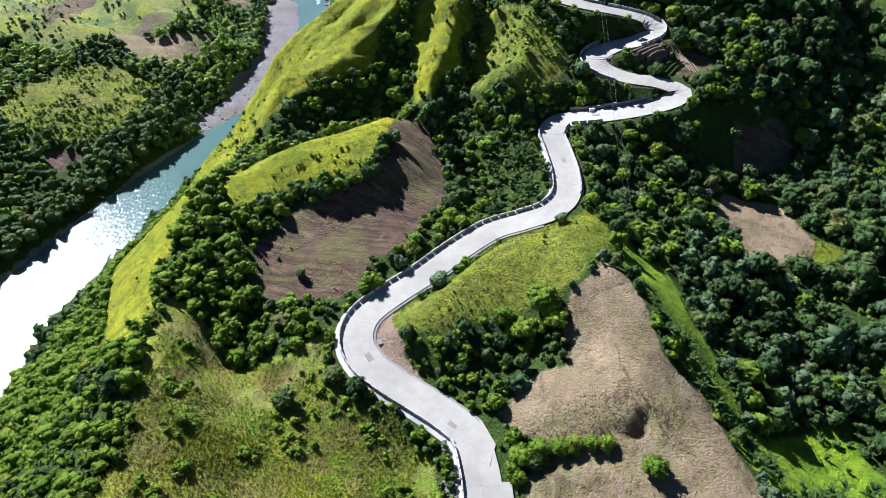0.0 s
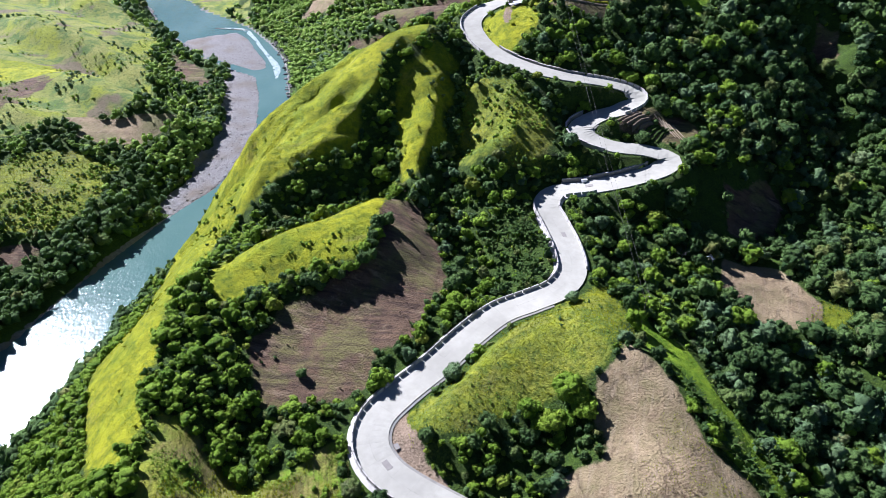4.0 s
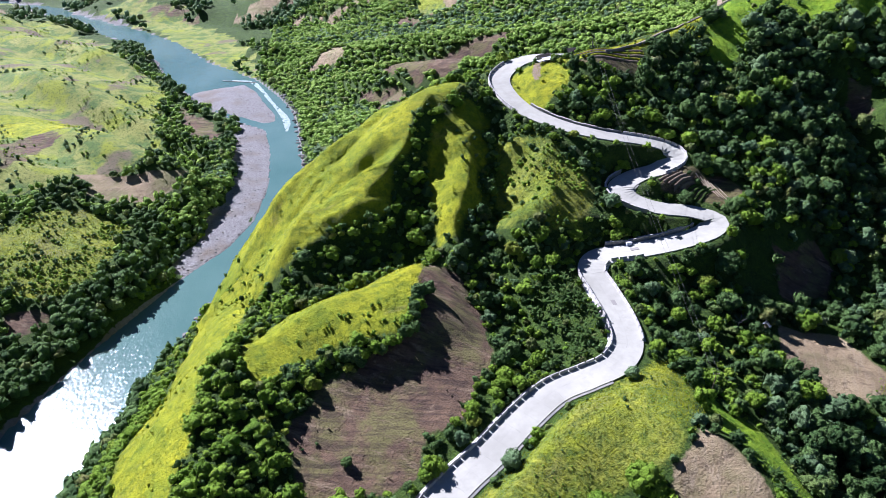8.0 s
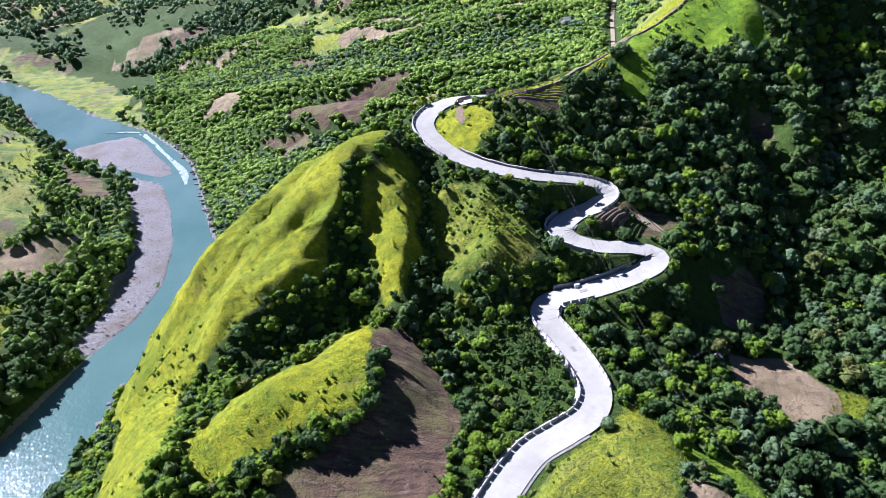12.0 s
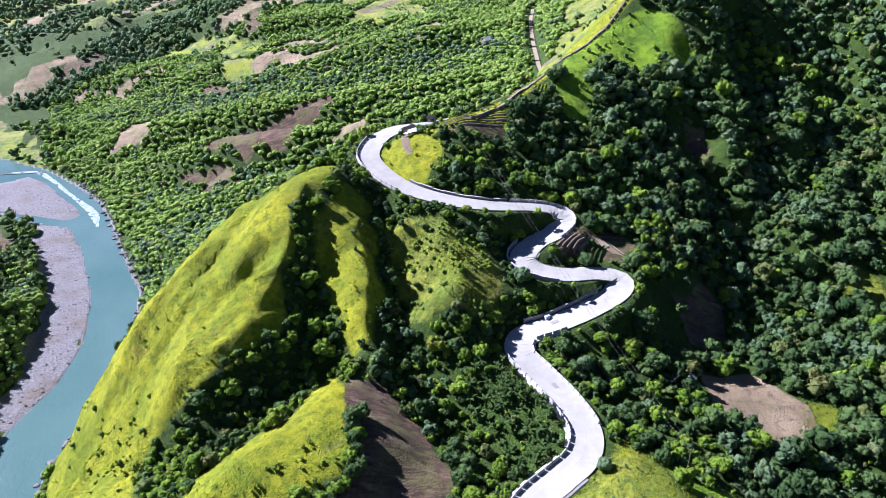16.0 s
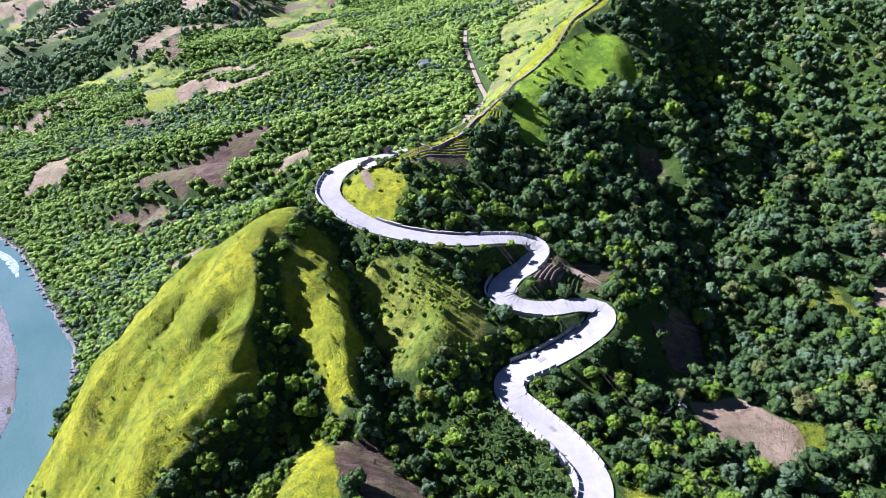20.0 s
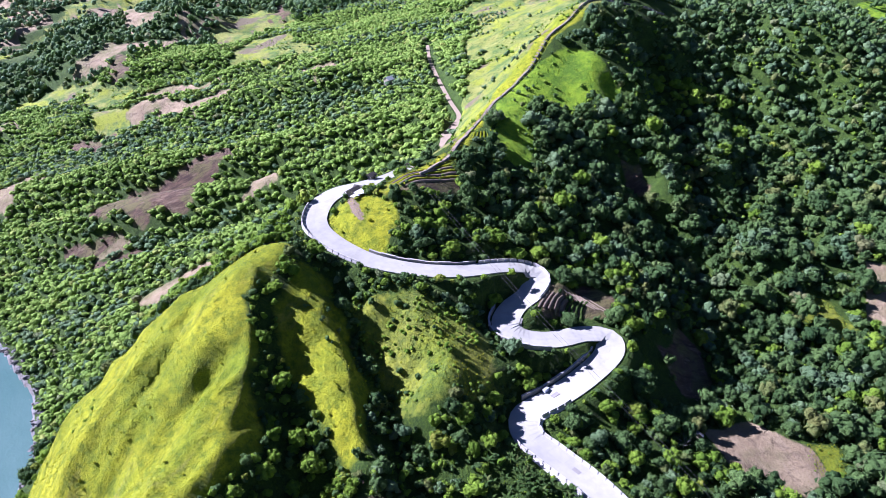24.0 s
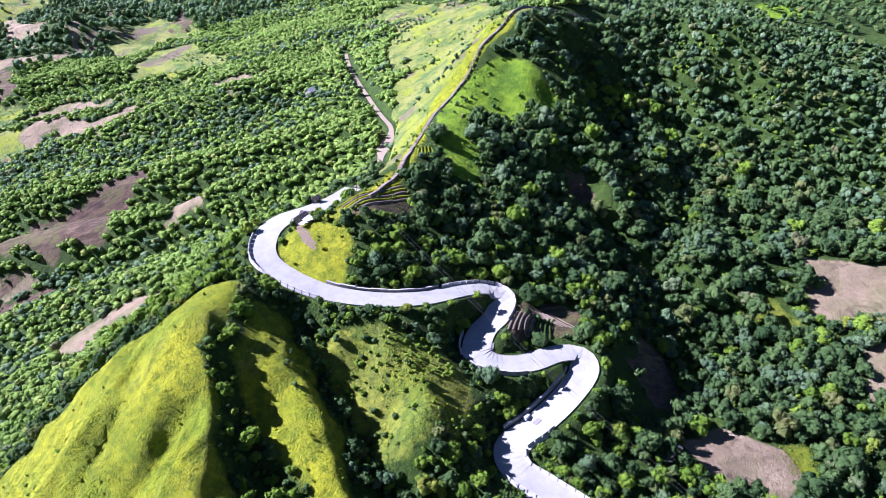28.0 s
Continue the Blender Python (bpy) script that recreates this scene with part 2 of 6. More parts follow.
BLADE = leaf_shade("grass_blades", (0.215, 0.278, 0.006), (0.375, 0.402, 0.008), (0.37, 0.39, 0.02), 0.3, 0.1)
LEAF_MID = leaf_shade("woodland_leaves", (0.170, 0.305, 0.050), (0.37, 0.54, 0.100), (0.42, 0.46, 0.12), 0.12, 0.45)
DRY_WEED = leaf_shade("dry_brown_weeds", (0.17, 0.122, 0.080), (0.29, 0.215, 0.140), (0.20, 0.19, 0.06), 0.2, 0.2)
STALK = leaf_shade("dry_stalks", (0.22, 0.19, 0.06), (0.40, 0.34, 0.14), (0.16, 0.24, 0.02), 0.35)
BANANA = leaf_shade("banana_leaves", (0.060, 0.135, 0.035), (0.14, 0.235, 0.055), (0.19, 0.21, 0.07), 0.3)
BARK = simple_shade("grey_bark", (0.16, 0.13, 0.10), (0.09, 0.07, 0.055), 3, 0.9, 0.6)
PALE_WOOD = simple_shade("bleached_timber", (0.42, 0.34, 0.25), (0.28, 0.22, 0.16), 2, 0.85, 0.4, None, (1, 1, 4))
STONE = simple_shade("grey_river_stone", (0.20, 0.195, 0.19), (0.10, 0.10, 0.10), 1.2, 0.85, 0.6, (0.22, 0.19, 0.16))
DARK_SOIL = simple_shade("tilled_dark_soil", (0.11, 0.085, 0.065), (0.17, 0.14, 0.10), 1.8, 0.95, 0.7)
BARRIER = simple_shade("whitewashed_concrete", (0.50, 0.49, 0.47), (0.34, 0.33, 0.315), 1.3, 0.8, 0.3, (0.22, 0.22, 0.21))
THATCH = simple_shade("dark_weathered_roofing", (0.055, 0.05, 0.05), (0.12, 0.105, 0.095), 2.5, 0.8, 0.4)
TIN = simple_shade("pale_tin_sheet", (0.45, 0.47, 0.50), (0.33, 0.35, 0.38), 1.5, 0.45, 0.2)
CLOTH = simple_shade("white_tarpaulin", (0.78, 0.80, 0.84), (0.58, 0.62, 0.70), 1.2, 0.6, 0.3)
PLASTER = simple_shade("worn_plaster", (0.45, 0.41, 0.36), (0.30, 0.27, 0.23), 1.5, 0.9, 0.3)
WIRE = simple_shade("black_cable", (0.05, 0.05, 0.05), (0.09, 0.09, 0.09), 1, 0.5, 0)
DARK = simple_shade("dark_opening", (0.02, 0.02, 0.02), (0.04, 0.035, 0.03), 2, 0.6, 0)
# ---------------------------------------------------------------- landforms
# Every line is a crest, spur, gully, terrace or bank of the place: (x, y, height).
ROAD_LOW = [(8.2, 46, 35.6), (7.6, 57, 36), (7.1, 66.4, 36.5), (6.6, 72, 36.7), (5.0, 78.6, 37), (1.0, 82.9, 37.3), (-4.4, 86.9, 37.7),
            (-10.9, 91.4, 38.2), (-16.2, 96.2, 38.8), (-18.8, 102.1, 39.4), (-17.6, 108.4, 40), (-12.1, 114.2, 40.9), (-4.5, 120.4, 42),
            (3.5, 127.6, 43.5), (11.6, 133.4, 45), (19.6, 135.6, 46.4), (26.6, 137.8, 47.8), (31.2, 143.5, 48.7), (32.2, 152.7, 49.5), (31.4, 164.1, 50.3),
            (30.8, 171.5, 51.1), (34.8, 176.6, 52.1), (43.2, 176.0, 53.5)]
ROAD_HIGH = [(54.3, 176.2, 55.2), (64.6, 178.2, 57), (68.6, 183.0, 58.1), (63.3, 186.4, 59), (53.5, 188, 60), (47, 192.6, 61), (46.3, 198.2, 62),
             (52.3, 202.4, 63.3), (60.1, 203.8, 64.7), (65.6, 207.2, 66.3), (64.6, 211.6, 68), (57.0, 213.6, 69.8), (43.6, 214.8, 72), (32.7, 220.4, 73.5),
             (24.1, 230.2, 75), (19.7, 241.8, 77), (19.4, 252.4, 79), (25.6, 261, 81), (33.8, 264.6, 82.3), (44, 265.5, 82.2), (56, 270, 81), (70, 277.5, 79.8)]
TRACK = [(70, 277.5, 79.8), (79, 281, 79.3), (93, 294, 77.5), (112, 315, 75.5), (138, 340, 75), (152, 366, 76), (172, 405, 79.5), (194, 445, 83), (214, 476, 86)]

LANDFORMS = {
    "grass ridge crest": [(14, 236, 76), (1, 238, 80.5), (-10, 235, 77.8), (-19, 230.5, 74.8), (-28, 226, 70.5), (-37, 222, 65), (-47, 221, 58.5), (-57, 221, 48.5), (-68, 221, 34), (-78, 220, 20), (-91, 218, 3)],
    "grass ridge river face": [(-36, 236, 61), (-50, 238, 49), (-64, 240, 33), (-74, 243, 18), (-82, 249, 2), (-24, 247, 67), (-38, 254, 53), (-54, 262, 36), (-66, 272, 14), (-44, 276, 34), (-62, 288, 8), (-10, 262, 63)],
    "ridge shoulder": [(-7, 232, 77.3), (-13, 222, 72), (-18, 212, 66.5), (-24, 203, 61.8), (-32, 195.5, 59.3), (-42, 189.5, 54.5), (-51, 185, 48), (-60, 181, 41.5), (-52, 201, 52), (-64, 199, 38.5), (-78, 199, 21)],
    "runnel in the river face": [(-24, 215, 64.8), (-33, 209, 59.6), (-44, 205.5, 53.8), (-56, 208.5, 45.3)],
    "first gully": [(-5.2, 223, 71.5), (-8, 212, 62.6), (-12.5, 200, 55.8), (-17.5, 190.5, 51), (-22.5, 184, 48.5)],
    "second spur": [(5.5, 221, 70.5), (4, 210, 65.8), (0.5, 200, 62.3), (-3, 191, 58.5), (-6.5, 182, 53.5), (-6, 175, 49.5)],
    "second gully": [(14.5, 226, 67.5), (12, 212, 58.8), (8.5, 198, 53), (5.5, 185, 49), (6, 172, 46), (4, 160, 42.5)],
    "third spur": [(17, 217, 69), (23, 206, 67), (27, 198, 65), (19, 189, 61), (13, 188, 59.5), (14, 180, 55)],
    "slope below the bends": [(32, 187, 58), (38, 203, 66), (18, 174, 52.5), (20, 158, 47.5), (24, 148, 46), (36, 190, 59.5), (22, 164, 49)],
    "lower mound crest": [(-10, 184, 49.5), (-16, 176, 52), (-25, 169, 53), (-36, 163, 52.5), (-45, 158, 50), (-54, 153.5, 46)],
    "mound flank": [(-18, 159, 52), (-21, 151, 51), (-28, 149.5, 49.8), (-37, 148.5, 47.6), (-46, 146, 45.6)],
    "foot of the mound": [(-13, 149, 47.4), (-16.5, 143.5, 45.4), (-25, 142, 44.6), (-33, 140.5, 44), (-41, 137.5, 43.6)],
    "hollow behind the mound": [(-27, 182.5, 50), (-39, 176.5, 46.5), (-53, 170.5, 43)],
    "shoulder flank": [(-18.5, 206, 61.5), (-22.5, 198, 59), (-28.5, 191, 56.5), (-37, 185, 52.8), (-46, 180.5, 48)],
    "brown field": [(-11, 158, 51.4), (-45, 132, 43), (-30, 123.5, 41), (-2, 147, 44.8), (-14, 130, 42.4)],
    "river crest": [(-67, 176, 41), (-63, 153, 47), (-62, 134, 46.5), (-61, 114, 44.5), (-57, 96, 45), (-55, 80, 45), (-54, 60, 46), (-52, 30, 47), (-50, -20, 48)],
    "river crest flank": [(-78, 190, 28), (-79, 158, 30), (-84, 135, 32), (-79, 112, 33), (-78, 91, 33), (-80, 60, 33), (-100, 160, 9), (-103, 134, 13), (-106, 100, 12), (-108, 60, 12), (-112, 20, 12)],
    "wooded hollow": [(-44, 118, 39), (-46, 109, 36.5), (-46, 98, 35), (-36, 106, 38.5), (-27, 113, 39)],
    "crop field": [(-30, 88, 37.5), (-16, 82, 36.2), (-28, 103, 39.5), (-45, 84, 41), (-40, 66, 40), (-18, 66, 35.5), (-2, 66, 34), (-20, 40, 36), (-4, 76, 35)],
    "bare hill crest": [(22, 124, 50.5), (30, 117, 53), (36, 110, 53), (40, 100, 51.5), (43, 92, 49.5), (45, 83, 46.5), (50, 72, 44), (54, 60, 42.5), (58, 40, 41)],
    "hill above the bend": [(7, 119, 47.5), (14, 121, 49.5), (-4, 107, 44), (5, 104, 43), (16, 110, 46.5), (-8, 99, 41.5), (24, 127, 50)],
    "pit and fields": [(15, 99, 39.5), (24, 95, 44), (29, 96, 46), (36, 77, 47), (24, 82, 43.5), (14, 88, 39), (12, 80, 37.6), (22, 70, 40), (36, 62, 42.5), (20, 50, 39.5)],
    "east slope": [(42, 118, 47), (52, 104, 43), (58, 92, 38), (62, 78, 35), (74, 66, 31), (48, 130, 44.5), (38, 142, 46.5), (46, 149, 43), (58, 152, 45), (40, 160, 48.5)],
    "east valley": [(72, 154, 41.5), (80, 134, 38), (85, 147, 39), (103, 149, 40), (86, 112, 33), (104, 96, 31), (120, 118, 36), (140, 138, 41), (96, 70, 28), (130, 60, 32), (160, 90, 42)],
    "road shoulder east": [(62, 168, 49.5), (73.5, 183.5, 57.3), (83, 184.5, 56.3), (95, 188, 57), (76, 196, 61), (102, 198, 58), (74, 206, 64.5), (86, 214, 67)],
    "steep shaded bank": [(68, 163, 44.5), (78, 165.5, 43), (88, 167.5, 41), (100, 172, 41), (112, 180, 44)],
    "great slope": [(105, 214, 62), (113, 236, 75), (138, 229, 70), (142, 226, 69), (145, 193, 54), (134, 187, 46.5), (155, 171, 46), (158, 157, 44.5), (177, 157, 51),
                    (186, 186, 59), (196, 240, 82), (233, 246, 101), (250, 225, 97), (240, 209, 84), (222, 191, 66), (200, 140, 55), (270, 205, 93), (255, 180, 72)],
    "eastern spur": [(256, 274, 117), (270, 256, 118), (281, 242, 116.5), (290, 225, 110), (298, 207, 99), (306, 186, 86), (314, 160, 71)],
    "shaded side of the spur": [(318, 262, 96), (330, 232, 82), (338, 204, 70), (342, 170, 62)],
    "knoll over the bends": [(54, 234, 78), (37, 248, 82), (46, 244, 84), (52, 249, 87), (62, 238, 78), (70, 226, 73), (46, 228, 75.5), (40, 256, 83.5)],
    "high ridge crest": [(62, 255, 87), (76, 264, 88.5), (94, 274, 91), (112, 283, 97), (131, 289, 103), (151, 294, 115), (175, 297, 123), (213, 293, 121), (240, 291, 118), (272, 298, 115), (310, 314, 112), (388, 340, 112)],
    "high ridge north side": [(100, 296, 79), (130, 318, 84), (160, 330, 93), (228, 367, 114), (190, 350, 98), (270, 380, 120), (178, 380, 86)],
    "high ridge south side": [(118, 264, 89.5), (96, 252, 81.5), (188, 268, 101), (206, 267, 99), (226, 268, 103), (246, 262, 107), (182, 247, 84), (124, 251, 82)],
    "lit spur": [(172, 286, 117), (168, 275, 112), (163, 264, 104), (155, 254, 94), (146, 246, 85)],
    "hollow under the stairway": [(150, 284, 107), (138, 274, 98), (132, 262, 89.5)],
    "eastern hills": [(396, 270, 97), (420, 215, 88), (370, 215, 73), (365, 150, 64), (440, 150, 84), (520, 280, 110), (620, 120, 110), (260, 80, 50), (420, 20, 80)],
    "north slope": [(-13, 278, 56), (8, 300, 50), (40, 300, 58), (20, 340, 42), (-20, 330, 30), (60, 340, 52), (-40, 370, 14), (-12, 425, 27), (33, 418, 39), (64, 395, 44),
                    (79, 390, 54), (100, 426, 60), (141, 405, 69), (153, 430, 74), (116, 443, 70), (-46, 460, 14), (-70, 520, 12)],
    "north basin": [(68, 550, 56), (110, 517, 68), (157, 506, 78), (0, 560, 34), (166, 630, 69), (127, 690, 62), (68, 780, 68), (103, 768, 74), (195, 832, 82), (228, 528, 91),
                    (288, 547, 97), (-60, 640, 18), (-80, 800, 30), (0, 700, 44), (320, 700, 110), (420, 480, 128), (380, 900, 120)],
    "west terrace": [(-145, 229, 7.5), (-137, 242, 11), (-118, 258, 8), (-134, 279, 12), (-123, 325, 12), (-106, 291, 5), (-138, 407, 8), (-166, 349, 18.5), (-175, 318, 20),
                     (-211, 437, 20), (-189, 490, 17), (-199, 570, 7), (-180, 260, 17), (-190, 200, 13), (-230, 330, 26), (-280, 480, 24), (-330, 640, 14), (-150, 190, 5)],
    "far rim": [(-420, 300, 60), (-520, 600, 60), (-600, 0, 90), (-420, 1000, 20), (-200, 1000, 24), (0, 1100, 90), (300, 1250, 150), (-300, 1500, 130), (700, 900, 190), (900, 300, 170),
                (800, -300, 150), (100, -500, 70), (-500, -500, 90), (1300, 1300, 320), (0, 2000, 330), (-1300, 1800, 320), (-1400, 200, 260), (1500, 0, 300), (0, -1400, 240)],
}
CREASES = [  # crests with a sharp edge: the line, its lift and how fast it fades
    ([(-7, 232, 0), (-13, 222, 0), (-18, 212, 0), (-24, 203, 0), (-32, 195.5, 0), (-42, 189.5, 0), (-52, 185, 0)], 2.6, 4.0),
    ([(6, 230, 0), (5.5, 221, 0), (4, 210, 0), (0.5, 200, 0), (-3, 191, 0), (-6.5, 182, 0)], 1.3, 3.0),
    ([(-10, 235, 0), (-19, 230.5, 0), (-28, 226, 0), (-37, 222, 0)], 1.2, 4.0),
    ([(-16, 176, 0), (-25, 169, 0), (-36, 163, 0), (-45, 158, 0), (-54, 153.5, 0)], 1.2, 4.0),
    ([(17, 217, 0), (23, 206, 0), (27, 198, 0), (21, 189, 0)], 1.5, 4.0),
]
GULLIES = [  # wooded clefts that run down the great slope
    [(257, 272, 0), (250, 256, 0), (243, 240, 0), (236, 228, 0)],
    [(194, 279, 0), (187, 270, 0), (181, 259, 0), (173, 243, 0), (169, 230, 0), (161, 217, 0), (148, 204, 0), (133, 195, 0)],
    [(160, 265, 0), (156, 254, 0), (150, 244, 0), (144, 236, 0)],
    [(231, 259, 0), (225, 248, 0), (216, 239, 0), (195, 223, 0), (177, 213, 0), (165, 205, 0)],
    [(136, 243, 0), (135, 230, 0), (136, 219, 0), (133, 205, 0)],
    [(215, 220, 0), (199, 210, 0), (188, 198, 0), (177, 185, 0)],
    [(254, 237, 0), (246, 226, 0), (236, 215, 0), (225, 204, 0)],
]
# Water's edge, round the channel, and the gravel island under the weir.
EAST_BANK = [(-124, -400), (-128, 40), (-120, 100), (-112, 150), (-106, 173), (-100, 201), (-94, 224), (-88, 242), (-79, 254), (-66, 294), (-60, 340), (-66, 383), (-70, 419),
             (-76, 455), (-88, 488), (-108, 528), (-150, 578), (-195, 650), (-268, 735), (-345, 808), (-520, 930), (-900, 1000)]
WEST_BANK = [(-900, 940), (-520, 880), (-358, 790), (-297, 726), (-222, 640), (-172, 532), (-140, 478), (-118, 450), (-90, 424), (-83, 388), (-79, 343), (-81.5, 307), (-90, 282),
             (-100, 266), (-107, 254), (-120, 227), (-130, 201), (-138, 180), (-148, 150), (-160, 80), (-170, -400)]
ISLAND = [(-150, 500), (-140, 508), (-116, 518), (-106, 500), (-96, 474), (-87, 450), (-86, 438), (-92, 436), (-104, 446), (-126, 464), (-144, 484)]


def spline(points, step):
    """Catmull-Rom through the points, walked in even steps."""
    p = np.array(points, float)
    p = np.vstack([2 * p[0] - p[1], p, 2 * p[-1] - p[-2]])
    out = []
    for i in range(1, len(p) - 2):
        s = np.linspace(0, 1, 24, endpoint=False)[:, None]
        a, b, c, d = p[i - 1], p[i], p[i + 1], p[i + 2]
        out.append(0.5 * (2 * b + (c - a) * s + (2 * a - 5 * b + 4 * c - d) * s ** 2 + (3 * b - a - 3 * c + d) * s ** 3))
    q = np.vstack(out + [p[-2:-1]])
    run = np.r_[0, np.cumsum(np.linalg.norm(np.diff(q[:, :2], axis=0), axis=1))]
    at = np.linspace(0, run[-1], max(2, int(round(run[-1] / step)) + 1))
    return np.stack([np.interp(at, run, q[:, k]) for k in range(q.shape[1])], 1)


def lattice(ix, iy, seed):
    h = (ix.astype(np.int64) * 374761393 + iy.astype(np.int64) * 668265263 + seed * 982451653) & 0xFFFFFFFF
    h = ((h ^ (h >> 13)) * 1274126177) & 0xFFFFFFFF
    return ((h ^ (h >> 16)) & 0xFFFF) / 32767.5 - 1


def wave(x, y, size, seed):
    """Smooth value noise, -1 to 1."""
    u, v = np.asarray(x, float) / size, np.asarray(y, float) / size
    i, j = np.floor(u), np.floor(v)
    f, g = u - i, v - j
    f, g = f * f * f * (f * (f * 6 - 15) + 10), g * g * g * (g * (g * 6 - 15) + 10)
    a, b, c, d = lattice(i, j, seed), lattice(i + 1, j, seed), lattice(i, j + 1, seed), lattice(i + 1, j + 1, seed)
    return (a * (1 - f) + b * f) * (1 - g) + (c * (1 - f) + d * f) * g


def fractal(x, y, size, seed, octaves=4):
    total, gain = 0, 1
    for k in range(octaves):
        total = total + gain * wave(x + 17.3 * k, y - 9.1 * k, size / 2 ** k, seed + k)
        gain *= 0.5
    return total / 1.6


def smooth(lo, hi, v):
    s = np.clip((v - lo) / (hi - lo), 0, 1)
    return s * s * (3 - 2 * s)


def to_polygon(x, y, polygon):
    """Distance to the polygon's edge, minus inside."""
    p = np.array(polygon, float)[:, :2]
    best, inside = np.full(np.shape(x), 1e9), np.zeros(np.shape(x), bool)
    for (ax, ay), (bx, by) in zip(p, np.roll(p, -1, 0)):
        s = np.clip(((x - ax) * (bx - ax) + (y - ay) * (by - ay)) / ((bx - ax) ** 2 + (by - ay) ** 2), 0, 1)
        best = np.minimum(best, (x - ax - s * (bx - ax)) ** 2 + (y - ay - s * (by - ay)) ** 2)
        if ay != by:
            inside ^= ((ay > y) != (by > y)) & (x < ax + (y - ay) * (bx - ax) / (by - ay))
    return np.sqrt(best) * np.where(inside, -1, 1)


def to_line(x, y, line):
    """Distance to a line and the line's height there."""
    best, height = np.full(np.shape(x), 1e9), np.zeros(np.shape(x))
    for a, b in zip(line[:-1], line[1:]):
        dx, dy = b[0] - a[0], b[1] - a[1]
        s = np.clip(((x - a[0]) * dx + (y - a[1]) * dy) / (dx * dx + dy * dy), 0, 1)
        d = (x - a[0] - s * dx) ** 2 + (y - a[1] - s * dy) ** 2
        near = d < best
        best, height = np.where(near, d, best), np.where(near, a[2] + s * (b[2] - a[2]), height)
    return np.sqrt(best), height


ROAD = spline(ROAD_LOW + ROAD_HIGH, 1.5)
LANE = spline(TRACK, 4)
CHANNEL = EAST_BANK + WEST_BANK


def bend_surface():
    """The thin plate that bends through all the landform lines."""
    pts = [p for line in LANDFORMS.values() for p in line]
    pts += [tuple(p) for p in ROAD[::5]] + [tuple(p) for p in LANE[::5]]
    pts += [(x, y, 0.2) for x, y in EAST_BANK[2:-3]] + [(x, y, 0.2) for x, y in WEST_BANK[3:-1]]
    p = np.array(pts)
    keep = [0]
    for i in range(1, len(p)):
        if np.min(np.hypot(*(p[keep, :2] - p[i, :2]).T)) > 1.5:
            keep.append(i)
    p = p[keep]
    xy, z, n = p[:, :2] / 100, p[:, 2], len(p)
    r2 = ((xy[:, None] - xy[None]) ** 2).sum(2)
    a = np.zeros((n + 3, n + 3))
    a[:n, :n] = 0.5 * r2 * np.log(r2 + 1e-12) + np.eye(n) * 2e-4
    a[:n, n], a[:n, n + 1:] = 1, xy
    a[n:, :n] = a[:n, n:].T
    w = np.linalg.solve(a, np.r_[z, 0, 0, 0])
    return xy, w


PLATE = bend_surface()


def plate(x, y):
    xy, w = PLATE
    u, v = x / 100, y / 100
    z = w[len(xy)] + w[-2] * u + w[-1] * v
    for (a, b), c in zip(xy, w):
        r2 = (u - a) ** 2 + (v - b) ** 2
        z = z + c * 0.5 * r2 * np.log(r2 + 1e-12)
    return z


